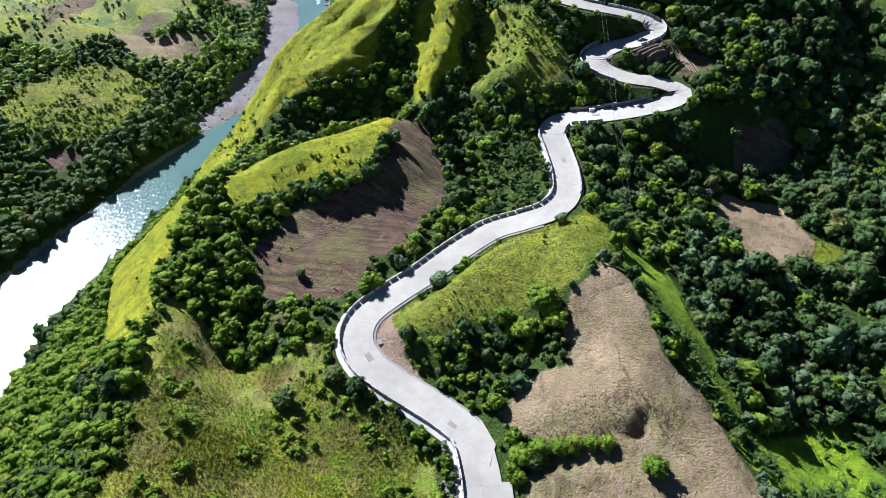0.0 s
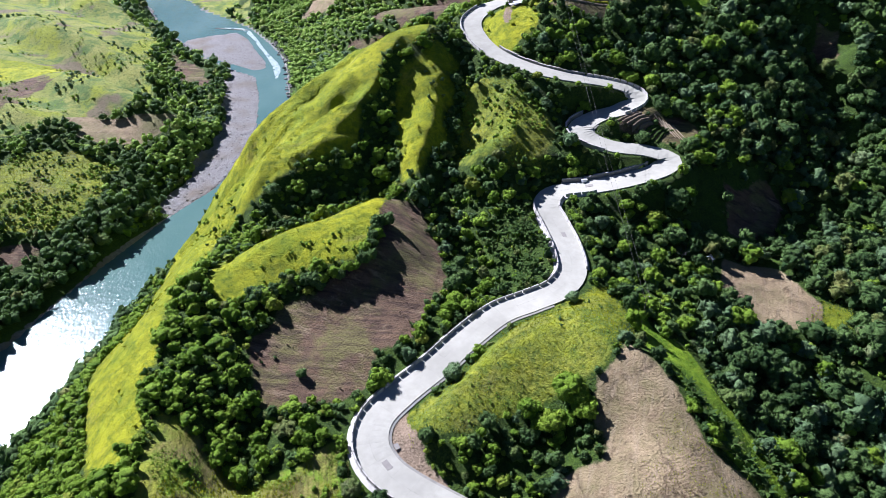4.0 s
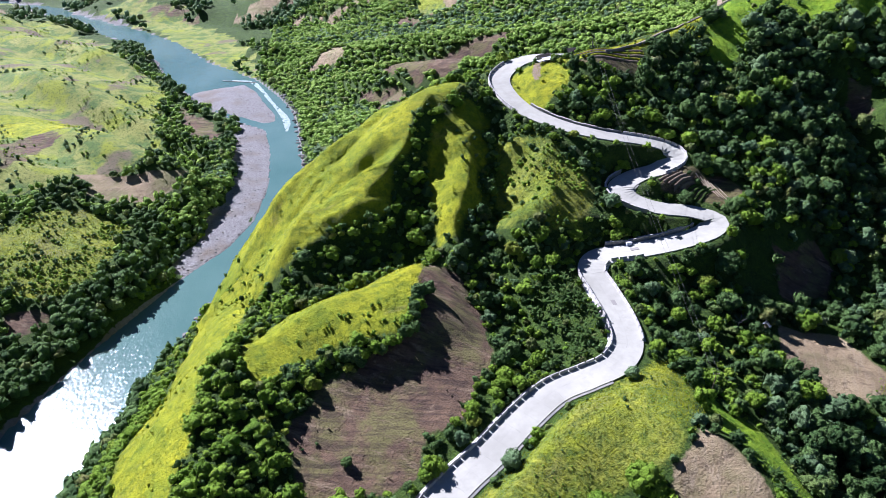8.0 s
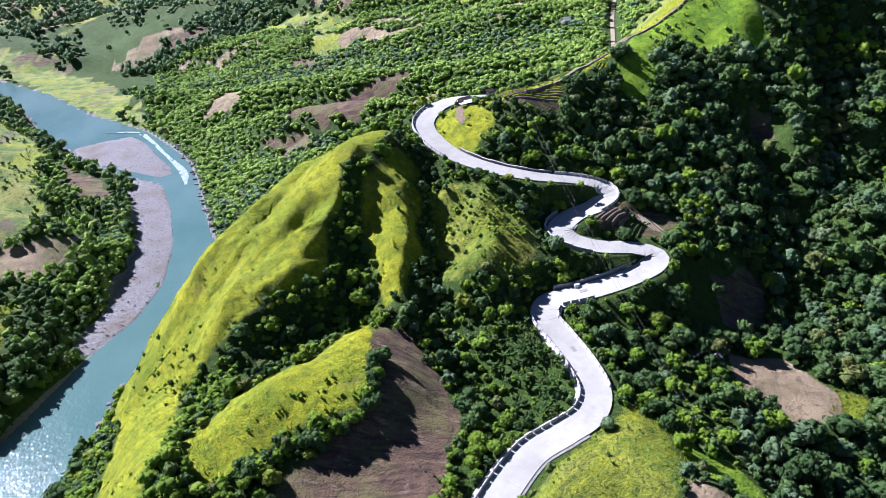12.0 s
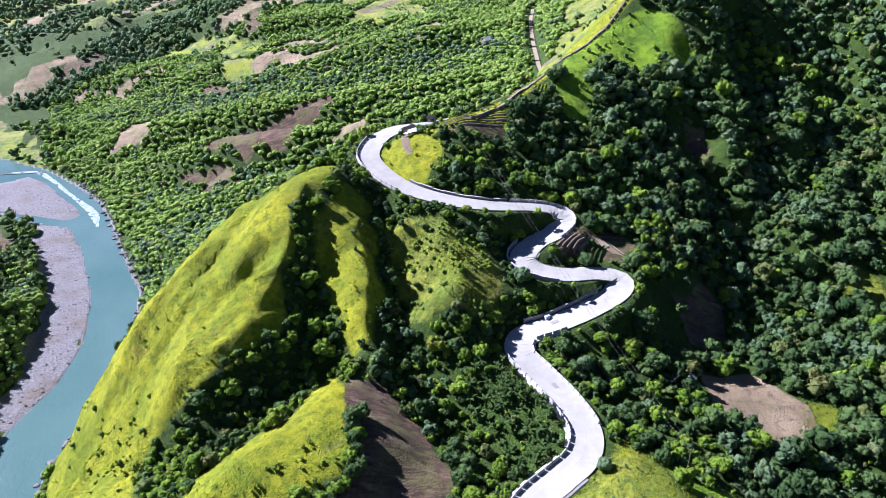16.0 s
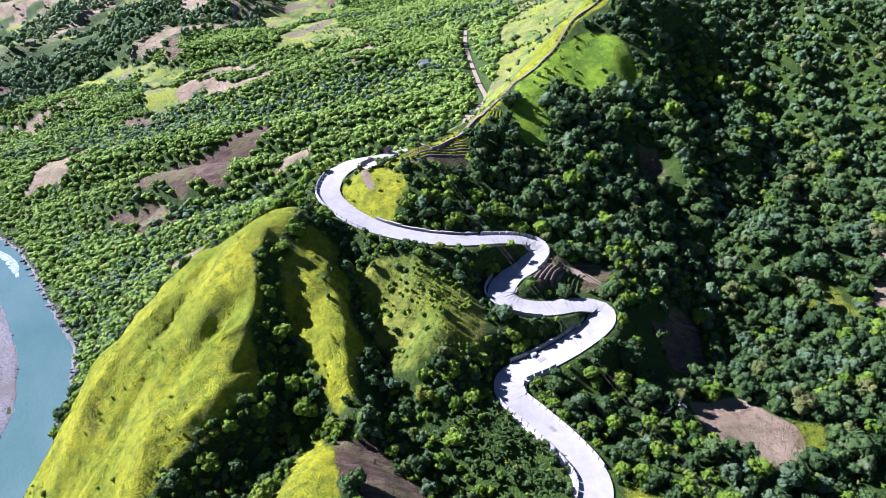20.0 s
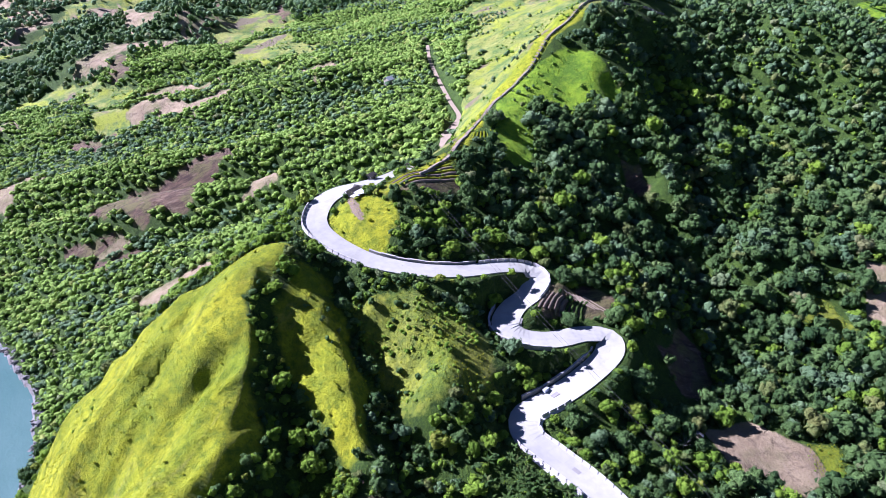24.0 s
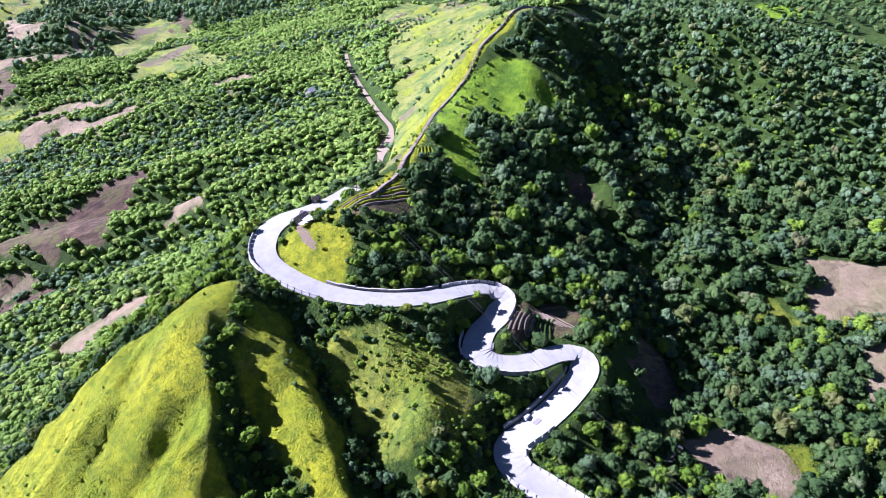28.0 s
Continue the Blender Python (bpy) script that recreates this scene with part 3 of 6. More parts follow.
def land(x, y):
    """Height of the ground."""
    x, y = np.atleast_1d(np.asarray(x, float)), np.atleast_1d(np.asarray(y, float))
    z = plate(x, y)
    far = smooth(320, 620, np.hypot(x - 40, y - 170))
    z = z + 1.1 * fractal(x, y, 26, 11) + 0.35 * fractal(x, y, 6, 21, 3) + far * 15 * fractal(x, y, 130, 31) + (2.6 + 4 * smooth(115, 170, x)) * smooth(85, 140, x) * smooth(140, 190, y) * fractal(0.75 * x + 0.9 * y, (0.75 * x - 0.65 * y) * 0.5, 38, 35, 3)
    for line, lift, wide in CREASES:
        z = z + lift * np.exp(-to_line(x, y, line)[0] / wide)
    ribs = smooth(62, 30, np.hypot((x + 48) * 0.55, y - 222)) * smooth(6, 22, z) * smooth(-10, -26, x)      # worn runnels down the river face
    level, fall = -0.40 * x + 0.92 * y, -0.92 * x - 0.40 * y
    bend = level + 2.5 * wave(x, y, 14, 44)
    z = z + ribs * (1.2 * fractal(x, y, 9, 49, 3) + 2.0 * wave(level, fall * 0.25, 10, 41) - 4.2 * np.abs(wave(bend, fall * 0.2, 10, 45)) - 2.2 * np.abs(wave(bend, fall * 0.3, 4.5, 46)) + 2.4)
    spurs = smooth(30, 16, np.hypot(x - 8, (y - 204) * 0.8))                            # brushy lumps on the two spurs
    z = z + spurs * (1.5 * fractal(x, y, 7, 53, 3) - 1.1 * np.abs(wave(x + 0.3 * y, y * 0.3, 5, 55)))
    for line in GULLIES:
        z = z - 7.0 * np.exp(-(to_line(x, y, line)[0] / 7) ** 2)
    bank = to_polygon(x, y, CHANNEL)
    along, over = 0.8 * x - 0.6 * y, 0.6 * x + 0.8 * y                                # wooded ribs of the valley beyond the saddle
    z = z + 9.0 * wave(along * 0.22, over, 24, 47) * smooth(295, 345, y) * smooth(170, 120, x) * smooth(6, 40, bank)
    z = z - 2.4 * np.exp(-(((x - 36.6) / 1.5) ** 2 + ((y - 76.8) / 1.6) ** 2)) - 1.9 * np.exp(-(((x - 35.0) / 2.4) ** 2 + ((y - 74.4) / 1.1) ** 2)) - 1.2 * np.exp(-(((x - 30) / 6) ** 2 + ((y - 74.6) / 1.1) ** 2))      # the pit and the cut on the bare hill
    z = np.where(bank > 0, np.maximum(z, 0.12 + 0.05 * np.minimum(bank, 16) + 0.1 * wave(x, y, 5, 3)), -np.minimum(1.8, 0.25 + 0.16 * -bank))
    z = np.where((bank > 0) & (y > 262) & (y < 440) & (x > -116) & (x < -60), np.where(x < -70, np.minimum(z, 0.35 + 0.045 * np.minimum(bank, 20) + 0.12 * wave(x, y, 4, 5) + 0.9 * np.maximum(0, bank - 17)), z), z)
    isle = to_polygon(x, y, ISLAND)
    z = np.where(isle < 3, np.maximum(z, np.minimum(0.45, -0.1 * isle) + 0.1 * wave(x, y, 6, 9)), z)
    d, h = to_line(x, y, ROAD[::2])
    k = smooth(4.6, 10.5, d)
    z = (h - 0.35) * (1 - k) + z * k
    d, h = to_line(x, y, LANE)
    k = smooth(2.2, 6, d)
    return (h - 0.06) * (1 - k) + z * k

# ---------------------------------------------------------------- what covers the ground
COVER = {
    "grass": [
        [(5, 240), (-5, 228), (-10, 226), (-12, 217), (-15, 212), (-19, 209), (-21, 203), (-25, 197), (-31, 192), (-41, 188), (-50, 184), (-60, 180), (-72, 190), (-90, 214), (-86, 240), (-78, 262), (-64, 272), (-48, 270), (-34, 262), (-20, 254), (-6, 248)],
        [(6, 235), (13, 230), (10, 221), (8, 212), (5, 201), (0, 188), (-7, 188), (-8, 203), (-7, 215), (-4, 222), (-1, 227)],
        [(-60, 149), (-58, 160), (-44, 167), (-31, 172), (-20, 181), (-11, 187), (-15, 170), (-17, 158), (-19, 151), (-28, 149), (-37, 148), (-47, 145), (-53, 139)],
        [(42, 257), (50, 258), (60, 259), (70, 262), (66, 256), (56, 254), (44, 253)],
        [(23, 254), (32, 260), (41, 256), (43, 248), (40, 240), (33, 235), (29, 233), (23, 238)],
        [(60, 251), (78, 266), (98, 281), (120, 294), (140, 302), (163, 312), (172, 300), (150, 294), (131, 289), (107, 281), (88, 266), (67, 252)],
        [(-226, 402), (-196, 422), (-178, 375), (-196, 370), (-217, 381)],
        [(-59, 200), (-60, 176), (-64, 161), (-66, 142), (-66, 127), (-65, 112), (-63, 98), (-70, 94), (-79, 114), (-86, 139), (-82, 160), (-78, 180), (-86, 210), (-70, 205)],
    ],
    "lush": [
        [(94, 264), (106, 273), (118, 284), (129, 290), (142, 290), (157, 282), (159, 271), (159, 264), (157, 259), (149, 267), (144, 264), (137, 271), (133, 274), (128, 275), (116, 270), (114, 262), (100, 249), (97, 256), (101, 264)],
        [(430, 301), (488, 304), (486, 287), (416, 276)],
        [(44, 133), (41, 110), (45, 98), (50, 85), (55, 77), (60, 84), (58, 95), (56, 107), (52, 120), (48, 131)],
        [(57, 82), (66, 81), (75, 84), (86, 88), (88, 76), (78, 66), (62, 62), (56, 70)],
    ],
    "brush": [
        [(-166, 290), (-147, 297), (-131, 288), (-128, 250), (-139, 238), (-150, 236), (-159, 238), (-190, 250)],
        [(12, 219), (17, 223), (26, 217), (31, 210), (36, 205), (36, 196), (30, 186), (21, 183), (19, 188), (13, 187), (9, 194), (11, 208)],
    ],
    "olive": [
        [(153, 176), (157, 166), (150, 153), (141, 159), (145, 170)],
        [(97, 139), (103, 132), (96, 128), (90, 132)],
        [(-11, 108), (-1, 117), (12, 128), (23, 131), (30, 134), (38, 138), (43, 130), (38, 114), (28, 111), (24, 109), (12, 106), (0, 101), (-10, 101)],
    ],
    "soil": [
        [(-17, 170), (-10, 181), (-3, 177), (-2, 167), (2, 153), (2, 144), (-5, 138), (-14, 127), (-20, 119), (-27, 115), (-36, 116), (-42, 116), (-46, 128), (-47, 134), (-41, 140), (-31, 142), (-20, 151), (-16, 158)],
        [(-13, 431), (10, 452), (35, 442), (53, 440), (67, 451), (59, 430), (49, 432), (40, 427), (25, 396), (12, 403), (-3, 421)],
        [(-29, 431), (-16, 421), (-5, 415), (-8, 413), (-20, 414), (-31, 425)],
        [(144, 730), (181, 807), (237, 931), (168, 757), (147, 725)],
        [(0, 577), (25, 555), (15, 552), (-3, 562)],
        [(44, 673), (65, 692), (79, 687), (66, 669), (49, 669)],
        [(214, 745), (232, 739), (215, 700), (203, 709)],
        [(-97, 734), (-59, 732), (-65, 706), (-88, 715)],
        [(-152, 454), (-133, 443), (-120, 422), (-118, 389), (-130, 390)],
        [(-211, 369), (-180, 366), (-189, 354), (-185, 323), (-189, 318)],
        [(-254, 758), (-220, 754), (-179, 720), (-199, 725), (-238, 737)],
        [(-33, 400), (-20, 409), (-6, 404), (2, 398), (-8, 392), (-22, 392)],
        [(56, 195), (60, 201), (70, 204), (76, 201), (80, 194), (74, 190), (65, 193)],
        [(46, 252), (50, 248), (54, 246), (66, 247), (70, 250), (66, 253), (56, 253)],
        [(142, 246), (149, 241), (147, 233), (140, 235)],
        [(84, 180), (97, 183), (103, 178), (97, 170), (88, 165), (81, 168)],
        [(-156, 228), (-146, 232), (-139, 227), (-146, 220), (-151, 216)],
    ],
    "straw": [
        [(-19, 414), (-4, 414), (0, 408), (-8, 407), (-18, 409)],
        [(38, 380), (48, 382), (74, 400), (59, 370), (48, 373), (38, 377)],
        [(49, 637), (86, 623), (105, 571), (85, 577), (47, 565)],
        [(27, 570), (49, 561), (77, 527), (109, 538), (100, 521), (70, 512), (47, 544)],
        [(137, 514), (157, 499), (135, 473), (134, 497)],
        [(33, 719), (61, 729), (104, 712), (138, 717), (102, 698), (68, 696), (44, 685), (32, 691), (27, 703)],
        [(124, 954), (119, 740), (145, 728), (132, 719), (93, 783), (78, 944)],
        [(-73, 539), (-47, 558), (-26, 561), (-24, 530), (-45, 508), (-67, 517)],
        [(-160, 722), (-131, 739), (-106, 749), (-88, 734), (-112, 727), (-135, 713)],
        [(-89, 688), (-29, 648), (-30, 640), (-76, 671)],
        [(-162, 326), (-116, 331), (-119, 317), (-140, 306), (-156, 309)],
        [(-19, 333), (-7, 334), (6, 330), (16, 322), (4, 278), (7, 313), (-8, 310), (-18, 318)],
        [(25, 109), (36, 112), (39, 107), (44, 91), (51, 80), (56, 66), (56, 50), (15, 50), (14, 67), (22, 73), (14, 79), (11, 86), (24, 92), (27, 97)],
        [(77, 157), (88, 153), (95, 137), (91, 132), (78, 130), (73, 133), (70, 142)],
        [(181, 166), (196, 144), (180, 132), (157, 143), (158, 157), (164, 161)],
        [(150, 135), (160, 133), (145, 122), (134, 126)],
    ],
    "crop": [
        [(-62, 112), (-50, 104), (-43, 97), (-32, 97), (-24, 103), (-22, 94), (-14, 87), (-2, 76), (0, 40), (-56, 40), (-58, 91)],
    ],
    "meadow": [
        [(68, 266), (105, 301), (138, 337), (155, 360), (176, 381), (222, 394), (261, 409), (250, 380), (215, 330), (180, 300), (163, 300), (136, 296), (110, 286), (84, 268)],
        [(133, 627), (165, 664), (184, 650), (177, 614), (182, 573), (150, 541), (121, 554)],
        [(142, 716), (205, 770), (209, 694), (190, 664), (165, 675), (130, 681)],
        [(30, 524), (15, 578), (34, 612), (18, 666), (23, 688), (58, 652), (42, 639)],
        [(289, 550), (325, 534), (214, 407), (244, 467)],
        [(16, 718), (38, 663), (6, 680), (-25, 727)],
        [(-292, 756), (-257, 784), (-203, 744), (-150, 657), (-125, 609), (-110, 540), (-118, 534), (-144, 565), (-196, 650), (-257, 735)],
        [(-371, 726), (-324, 726), (-253, 644), (-204, 557), (-165, 483), (-149, 405), (-130, 355), (-137, 339), (-166, 314), (-185, 306), (-260, 320), (-380, 500)],
        [(327, 557), (318, 442), (240, 366), (214, 377), (185, 373), (199, 408)],
    ],
    "gravel": [
        [(-104, 262), (-92, 276), (-80, 304), (-76, 343), (-80, 388), (-86, 424), (-112, 452), (-118, 440), (-106, 400), (-103, 366), (-99, 320), (-104, 292), (-110, 262)],
        ISLAND,
    ],
    "earth": [
        [(30, 252), (35, 259), (38, 262), (35, 252), (31, 247)],
        [(-13.6, 97), (-14.5, 102), (-12, 109), (-9, 110), (-9.5, 102), (-9, 97), (-4, 92), (-6, 91)],
    ],
}
PATCHES = {
    "dry_weeds": [(15, 76), (20, 80), (28, 83), (36, 82), (40, 78), (39, 73), (32, 73), (22, 75)],
    "green_weeds": [(29, 82), (34, 94), (38, 96), (41, 90), (46, 80), (52, 70), (50, 60), (44, 62), (40, 72), (36, 82)],
    "weedy_foot": [(16, 66), (20, 72), (30, 71), (34, 64), (28, 56), (18, 58)],
}
COVER_PATCHES = {k: [v] for k, v in PATCHES.items()}
UPPER_SLOPE = [(176, 288), (228, 283), (240, 276), (228, 268), (207, 266), (188, 264), (171, 264), (163, 272)]
SCREE = [(142, 246), (149, 241), (148, 227), (145, 219), (139, 221), (139, 235)]
FAR_WOOD = [(186, 633), (243, 716), (283, 702), (310, 594), (243, 497), (193, 474), (172, 543), (179, 591)]
CREST_PATH = [(56, 252, 0), (94, 274, 0), (123, 289, 0), (150, 295, 0), (175, 299, 0), (196, 296, 0), (240, 290, 0)]
MOUND_TOP = [(-62, 146), (-58, 164), (-30, 176), (-10, 190), (-14, 170), (-19, 162), (-31, 159), (-45, 153), (-54, 146)]
BARE_BANK = [(73, 178), (84, 181), (97, 184), (106, 180), (100, 169), (88, 163), (77, 160), (70, 167)]
OPEN = ("grass", "lush", "olive", "brush", "soil", "straw", "crop", "gravel", "earth", "meadow")


def ragged(x, y):
    """Bends the places a little, more with distance, so that no edge runs straight."""
    k = 2.3 + 6 * smooth(150, 420, np.hypot(x - 10, y - 140))
    size = 9.0
    return x + k * (wave(x, y, size, 201) + 0.9 * wave(x, y, 31, 203)), y + k * (wave(x, y, size, 205) + 0.9 * wave(x, y, 31, 207))


def fields(x, y):
    """Pale meadows and dry fields between the far woods, 0 to 1 each."""
    away = smooth(620, 760, np.hypot(x - 20, y - 170))
    u, v = 0.8 * x + 0.6 * y, -0.6 * x + 0.8 * y
    m = away * smooth(-0.10, 0.04, fractal(u * 0.6, v * 1.5, 70, 51, 3))
    s = away * smooth(0.10, 0.20, fractal(u * 0.55, v * 1.6, 50, 61, 3))
    wood = 1 - smooth(0, -12, to_polygon(x, y, FAR_WOOD))
    m, s = m * wood, s * wood
    return m, s


def cover(kind, x, y, soft=1.5):
    """How much of that cover grows at a place, 0 to 1."""
    w = np.zeros(np.shape(x))
    x, y = ragged(x, y)
    for polygon in COVER[kind]:
        p = np.array(polygon)
        near = (x > p[:, 0].min() - 6) & (x < p[:, 0].max() + 6) & (y > p[:, 1].min() - 6) & (y < p[:, 1].max() + 6)
        if near.any():
            w[near] = np.maximum(w[near], smooth(soft, -soft, to_polygon(x[near], y[near], polygon)))
    return w

# ---------------------------------------------------------------- ground, river, road
def mesh_of(name, verts, faces, material, smooth_faces=False):
    """A mesh from arrays; faces all have the same number of corners."""
    me = bpy.data.meshes.new(name)
    verts, faces = np.asarray(verts, np.float32), np.asarray(faces, np.int32)
    n, k = faces.shape
    me.vertices.add(len(verts)), me.loops.add(n * k), me.polygons.add(n)
    me.vertices.foreach_set("co", verts.ravel())
    me.loops.foreach_set("vertex_index", faces.ravel())
    me.polygons.foreach_set("loop_start", np.arange(0, n * k, k, dtype=np.int32))
    me.polygons.foreach_set("use_smooth", np.full(n, smooth_faces))
    me.update(calc_edges=True)
    me.materials.append(material)
    return me


def axis(lo, core_lo, core_hi, hi, step, grow_low, grow_high):
    out = list(np.arange(core_lo, core_hi + 0.01, step))
    s, v = step, core_hi
    while v < hi:
        s *= grow_high
        v += s
        out.append(v)
    s, v = step, core_lo
    while v > lo:
        s *= grow_low
        v -= s
        out.insert(0, v)
    return np.array(out)


xs, ys = axis(-1500, -112, 165, 1600, 1.0, 1.04, 1.03), axis(-1500, 50, 300, 2100, 1.0, 1.09, 1.022)
gx, gy = (g.ravel() for g in np.meshgrid(xs, ys))
gz = land(gx, gy)
corner = (np.arange(len(ys) - 1)[:, None] * len(xs) + np.arange(len(xs) - 1)[None]).ravel()
ground_mesh = mesh_of("ground", np.stack([gx, gy, gz], 1), np.stack([corner, corner + 1, corner + len(xs) + 1, corner + len(xs)], 1), GROUND, True)
cov = {kind: cover(kind, gx, gy) for kind in OPEN}
far_meadow, far_straw = fields(gx, gy)
cov["meadow"], cov["straw"] = np.maximum(cov["meadow"], far_meadow), np.maximum(cov["straw"], far_straw)
mixed = np.maximum(cov["olive"], cov["brush"])
cov["meadow"] = np.maximum(cov["meadow"], mixed * 0.55)
cov["grass"] = np.maximum(cov["grass"], mixed * 0.42)
river_near = to_polygon(gx, gy, CHANNEL)
cov["gravel"] = np.maximum(cov["gravel"], smooth(1.6, 0.2, river_near))
zero = np.zeros(len(gx))
for name, channels in (("cover_a", ("grass", "soil", "crop")), ("cover_b", ("gravel", "meadow", "straw")), ("cover_c", ("lush", "earth", None))):
    data = np.stack([cov[c] if c else zero for c in channels] + [zero + 1], 1).astype(np.float32)
    layer = ground_mesh.attributes.new(name, "FLOAT_COLOR", "POINT")
    layer.data.foreach_set("color", data.ravel())
ground = tagged(new("ground", ground_mesh), "steep green hills with grass ridges, scrub and brown fields", "hillside", kind="structure")

# The river: one sheet between the banks, a little wider than the channel.
def river_sheet():
    left, right = spline([(x, y, 0) for x, y in EAST_BANK], 6), spline([(x, y, 0) for x, y in WEST_BANK[::-1]], 6)
    n = 150
    a = np.stack([np.interp(np.linspace(0, 1, n), np.linspace(0, 1, len(left)), left[:, k]) for k in range(2)], 1)
    b = np.stack([np.interp(np.linspace(0, 1, n), np.linspace(0, 1, len(right)), right[:, k]) for k in range(2)], 1)
    m = 13
    s = np.linspace(-0.35, 1.35, m)[None, :, None]
    p = a[:, None] * (1 - s) + b[:, None] * s
    v = np.concatenate([p.reshape(-1, 2), np.zeros((n * m, 1))], 1)
    i = (np.arange(n - 1)[:, None] * m + np.arange(m - 1)[None]).ravel()
    return v, np.stack([i, i + 1, i + m + 1, i + m], 1)


tagged(new("water", mesh_of("water", *river_sheet(), WATER, True)), "turquoise river glittering in the sun between gravel banks", "river", kind="structure")


def offsets(line):
    d = np.gradient(line[:, :2], axis=0)
    d /= np.linalg.norm(d, axis=1)[:, None]
    return np.stack([d[:, 1], -d[:, 0]], 1)          # to the right of the way up


road = tagged(new("road"), "winding pale concrete mountain road", "road", kind="structure")
HALF = 3.7
def limits(line):
    """How far the right and the left edge may stand off before a bend folds them."""
    d = np.gradient(line[:, :2], axis=0)
    dd = np.gradient(d, axis=0)
    k = (d[:, 0] * dd[:, 1] - d[:, 1] * dd[:, 0]) / np.maximum(1e-6, np.linalg.norm(d, axis=1) ** 3)
    k = np.convolve(np.pad(k, 2, mode="edge"), np.ones(5) / 5, "valid")
    return np.stack([np.where(k < -0.02, 0.85 / np.maximum(1e-6, -k), 99), np.where(k > 0.02, 0.85 / np.maximum(1e-6, k), 99)], 1)


side = np.hstack([offsets(ROAD), limits(ROAD)])


def held(n, w):
    """A distance from the centre line, held inside the bend's own limit."""
    return min(w, n[2]) if w > 0 else max(w, -n[3])




def slab(line, nrm, near, far, thick=0.3):
    """One cast slab between two distances from the centre line."""
    v = []
    for p, n in zip(line, nrm):
        for w, h in ((near, 0), (far, 0), (far, -thick), (near, -thick)):
            w = held(n, w)
            v.append((p[0] + n[0] * w, p[1] + n[1] * w, p[2] + h))
    f = []
    for i in range(len(line) - 1):
        for k in range(4):
            f.append((i * 4 + k, i * 4 + (k + 1) % 4, i * 4 + 4 + (k + 1) % 4, i * 4 + 4 + k))
    f += [(0, 3, 2, 1), tuple(len(v) - 4 + k for k in range(4))]
    return v, f


def part(name, me, parent, label=""):
    ob = new(name, me)
    ob.parent = parent
    return tagged(ob, label) if label else ob


for i in range(0, len(ROAD) - 3, 3):
    run = ROAD[i:i + 4].copy()
    nrm = side[i:i + 4]
    run[0, :2] += (run[1, :2] - run[0, :2]) * 0.008
    for lo, hi in ((-HALF, -0.006), (0.006, HALF)):
        part("slab", mesh_of("slab", *slab(run, nrm, lo, hi), CONCRETE), road)

# ---------------------------------------------------------------- along the road
def from_bm(name, bm, material):
    me = bpy.data.meshes.new(name)
    bm.to_mesh(me)
    bm.free()
    me.materials.append(material)
    return me


def box(bm, m, size, bevel=0.0):
    """A box of that size at the pose m, its edges eased."""
    made = bmesh.ops.create_cube(bm, size=1, matrix=m @ Matrix.Diagonal((*size, 1)))
    if bevel:
        edges = list({e for v in made["verts"] for e in v.link_edges})
        bmesh.ops.bevel(bm, geom=edges, offset=bevel, segments=1, affect="EDGES")


def index_at(x, y):
    return int(np.argmin(np.hypot(ROAD[:, 0] - x, ROAD[:, 1] - y)))


def along(start, end, where, gap):
    """Places, heights and headings along the road at that distance from its centre."""
    line = ROAD[start:end + 1].copy()
    line[:, :2] += side[start:end + 1, :2] * np.array([held(n, where) for n in side[start:end + 1]])[:, None]
    run = np.r_[0, np.cumsum(np.linalg.norm(np.diff(line[:, :2], axis=0), axis=1))]
    for s in np.arange(gap / 2, run[-1], gap):
        p = [np.interp(s, run, line[:, k]) for k in range(3)]
        q = [np.interp(s + 0.5, run, line[:, k]) - np.interp(s - 0.5, run, line[:, k]) for k in range(3)]
        yield p, math.degrees(math.atan2(q[1], q[0])), math.degrees(math.atan2(q[2], math.hypot(q[0], q[1])))


def barrier_mesh():
    bm = bmesh.new()
    for z, w in ((-0.3, 0.46), (0.12, 0.46), (0.2, 0.30), (0.82, 0.24)):
        for x in (-0.98, 0.98):
            for y in (-w / 2, w / 2):
                bm.verts.new((x * (1 if z < 0.5 else 0.985), y, z))
    bm.verts.ensure_lookup_table()
    for k in range(3):
        a = k * 4
        for i, j in ((0, 1), (1, 3), (3, 2), (2, 0)):
            bm.faces.new([bm.verts[a + i], bm.verts[a + j], bm.verts[a + 4 + j], bm.verts[a + 4 + i]])
    bm.faces.new([bm.verts[i] for i in (12, 13, 15, 14)])
    bm.faces.new([bm.verts[i] for i in (0, 2, 3, 1)])
    bmesh.ops.recalc_face_normals(bm, faces=bm.faces)
    return from_bm("barrier_block", bm, BARRIER)


BLOCK = barrier_mesh()
RUNS = [(index_at(8, 57), index_at(30.8, 171.5), -3.55), (index_at(31.5, 145), index_at(46, 176), 3.55), (index_at(60, 204), index_at(52, 214.5), 3.55),
        (index_at(24, 231), index_at(26, 261), -3.55)]
for start, end, where in RUNS:
    for p, yaw, climb in along(start, end, where, 2.2):
        b = new("barrier_block", BLOCK)
        b.matrix_world = pose(*p, 0, -climb, yaw + random.uniform(-1.5, 1.5))
        tagged(b, "whitewashed concrete barrier block on the road's outer edge", "road barrier", "barrier blocks along the road")


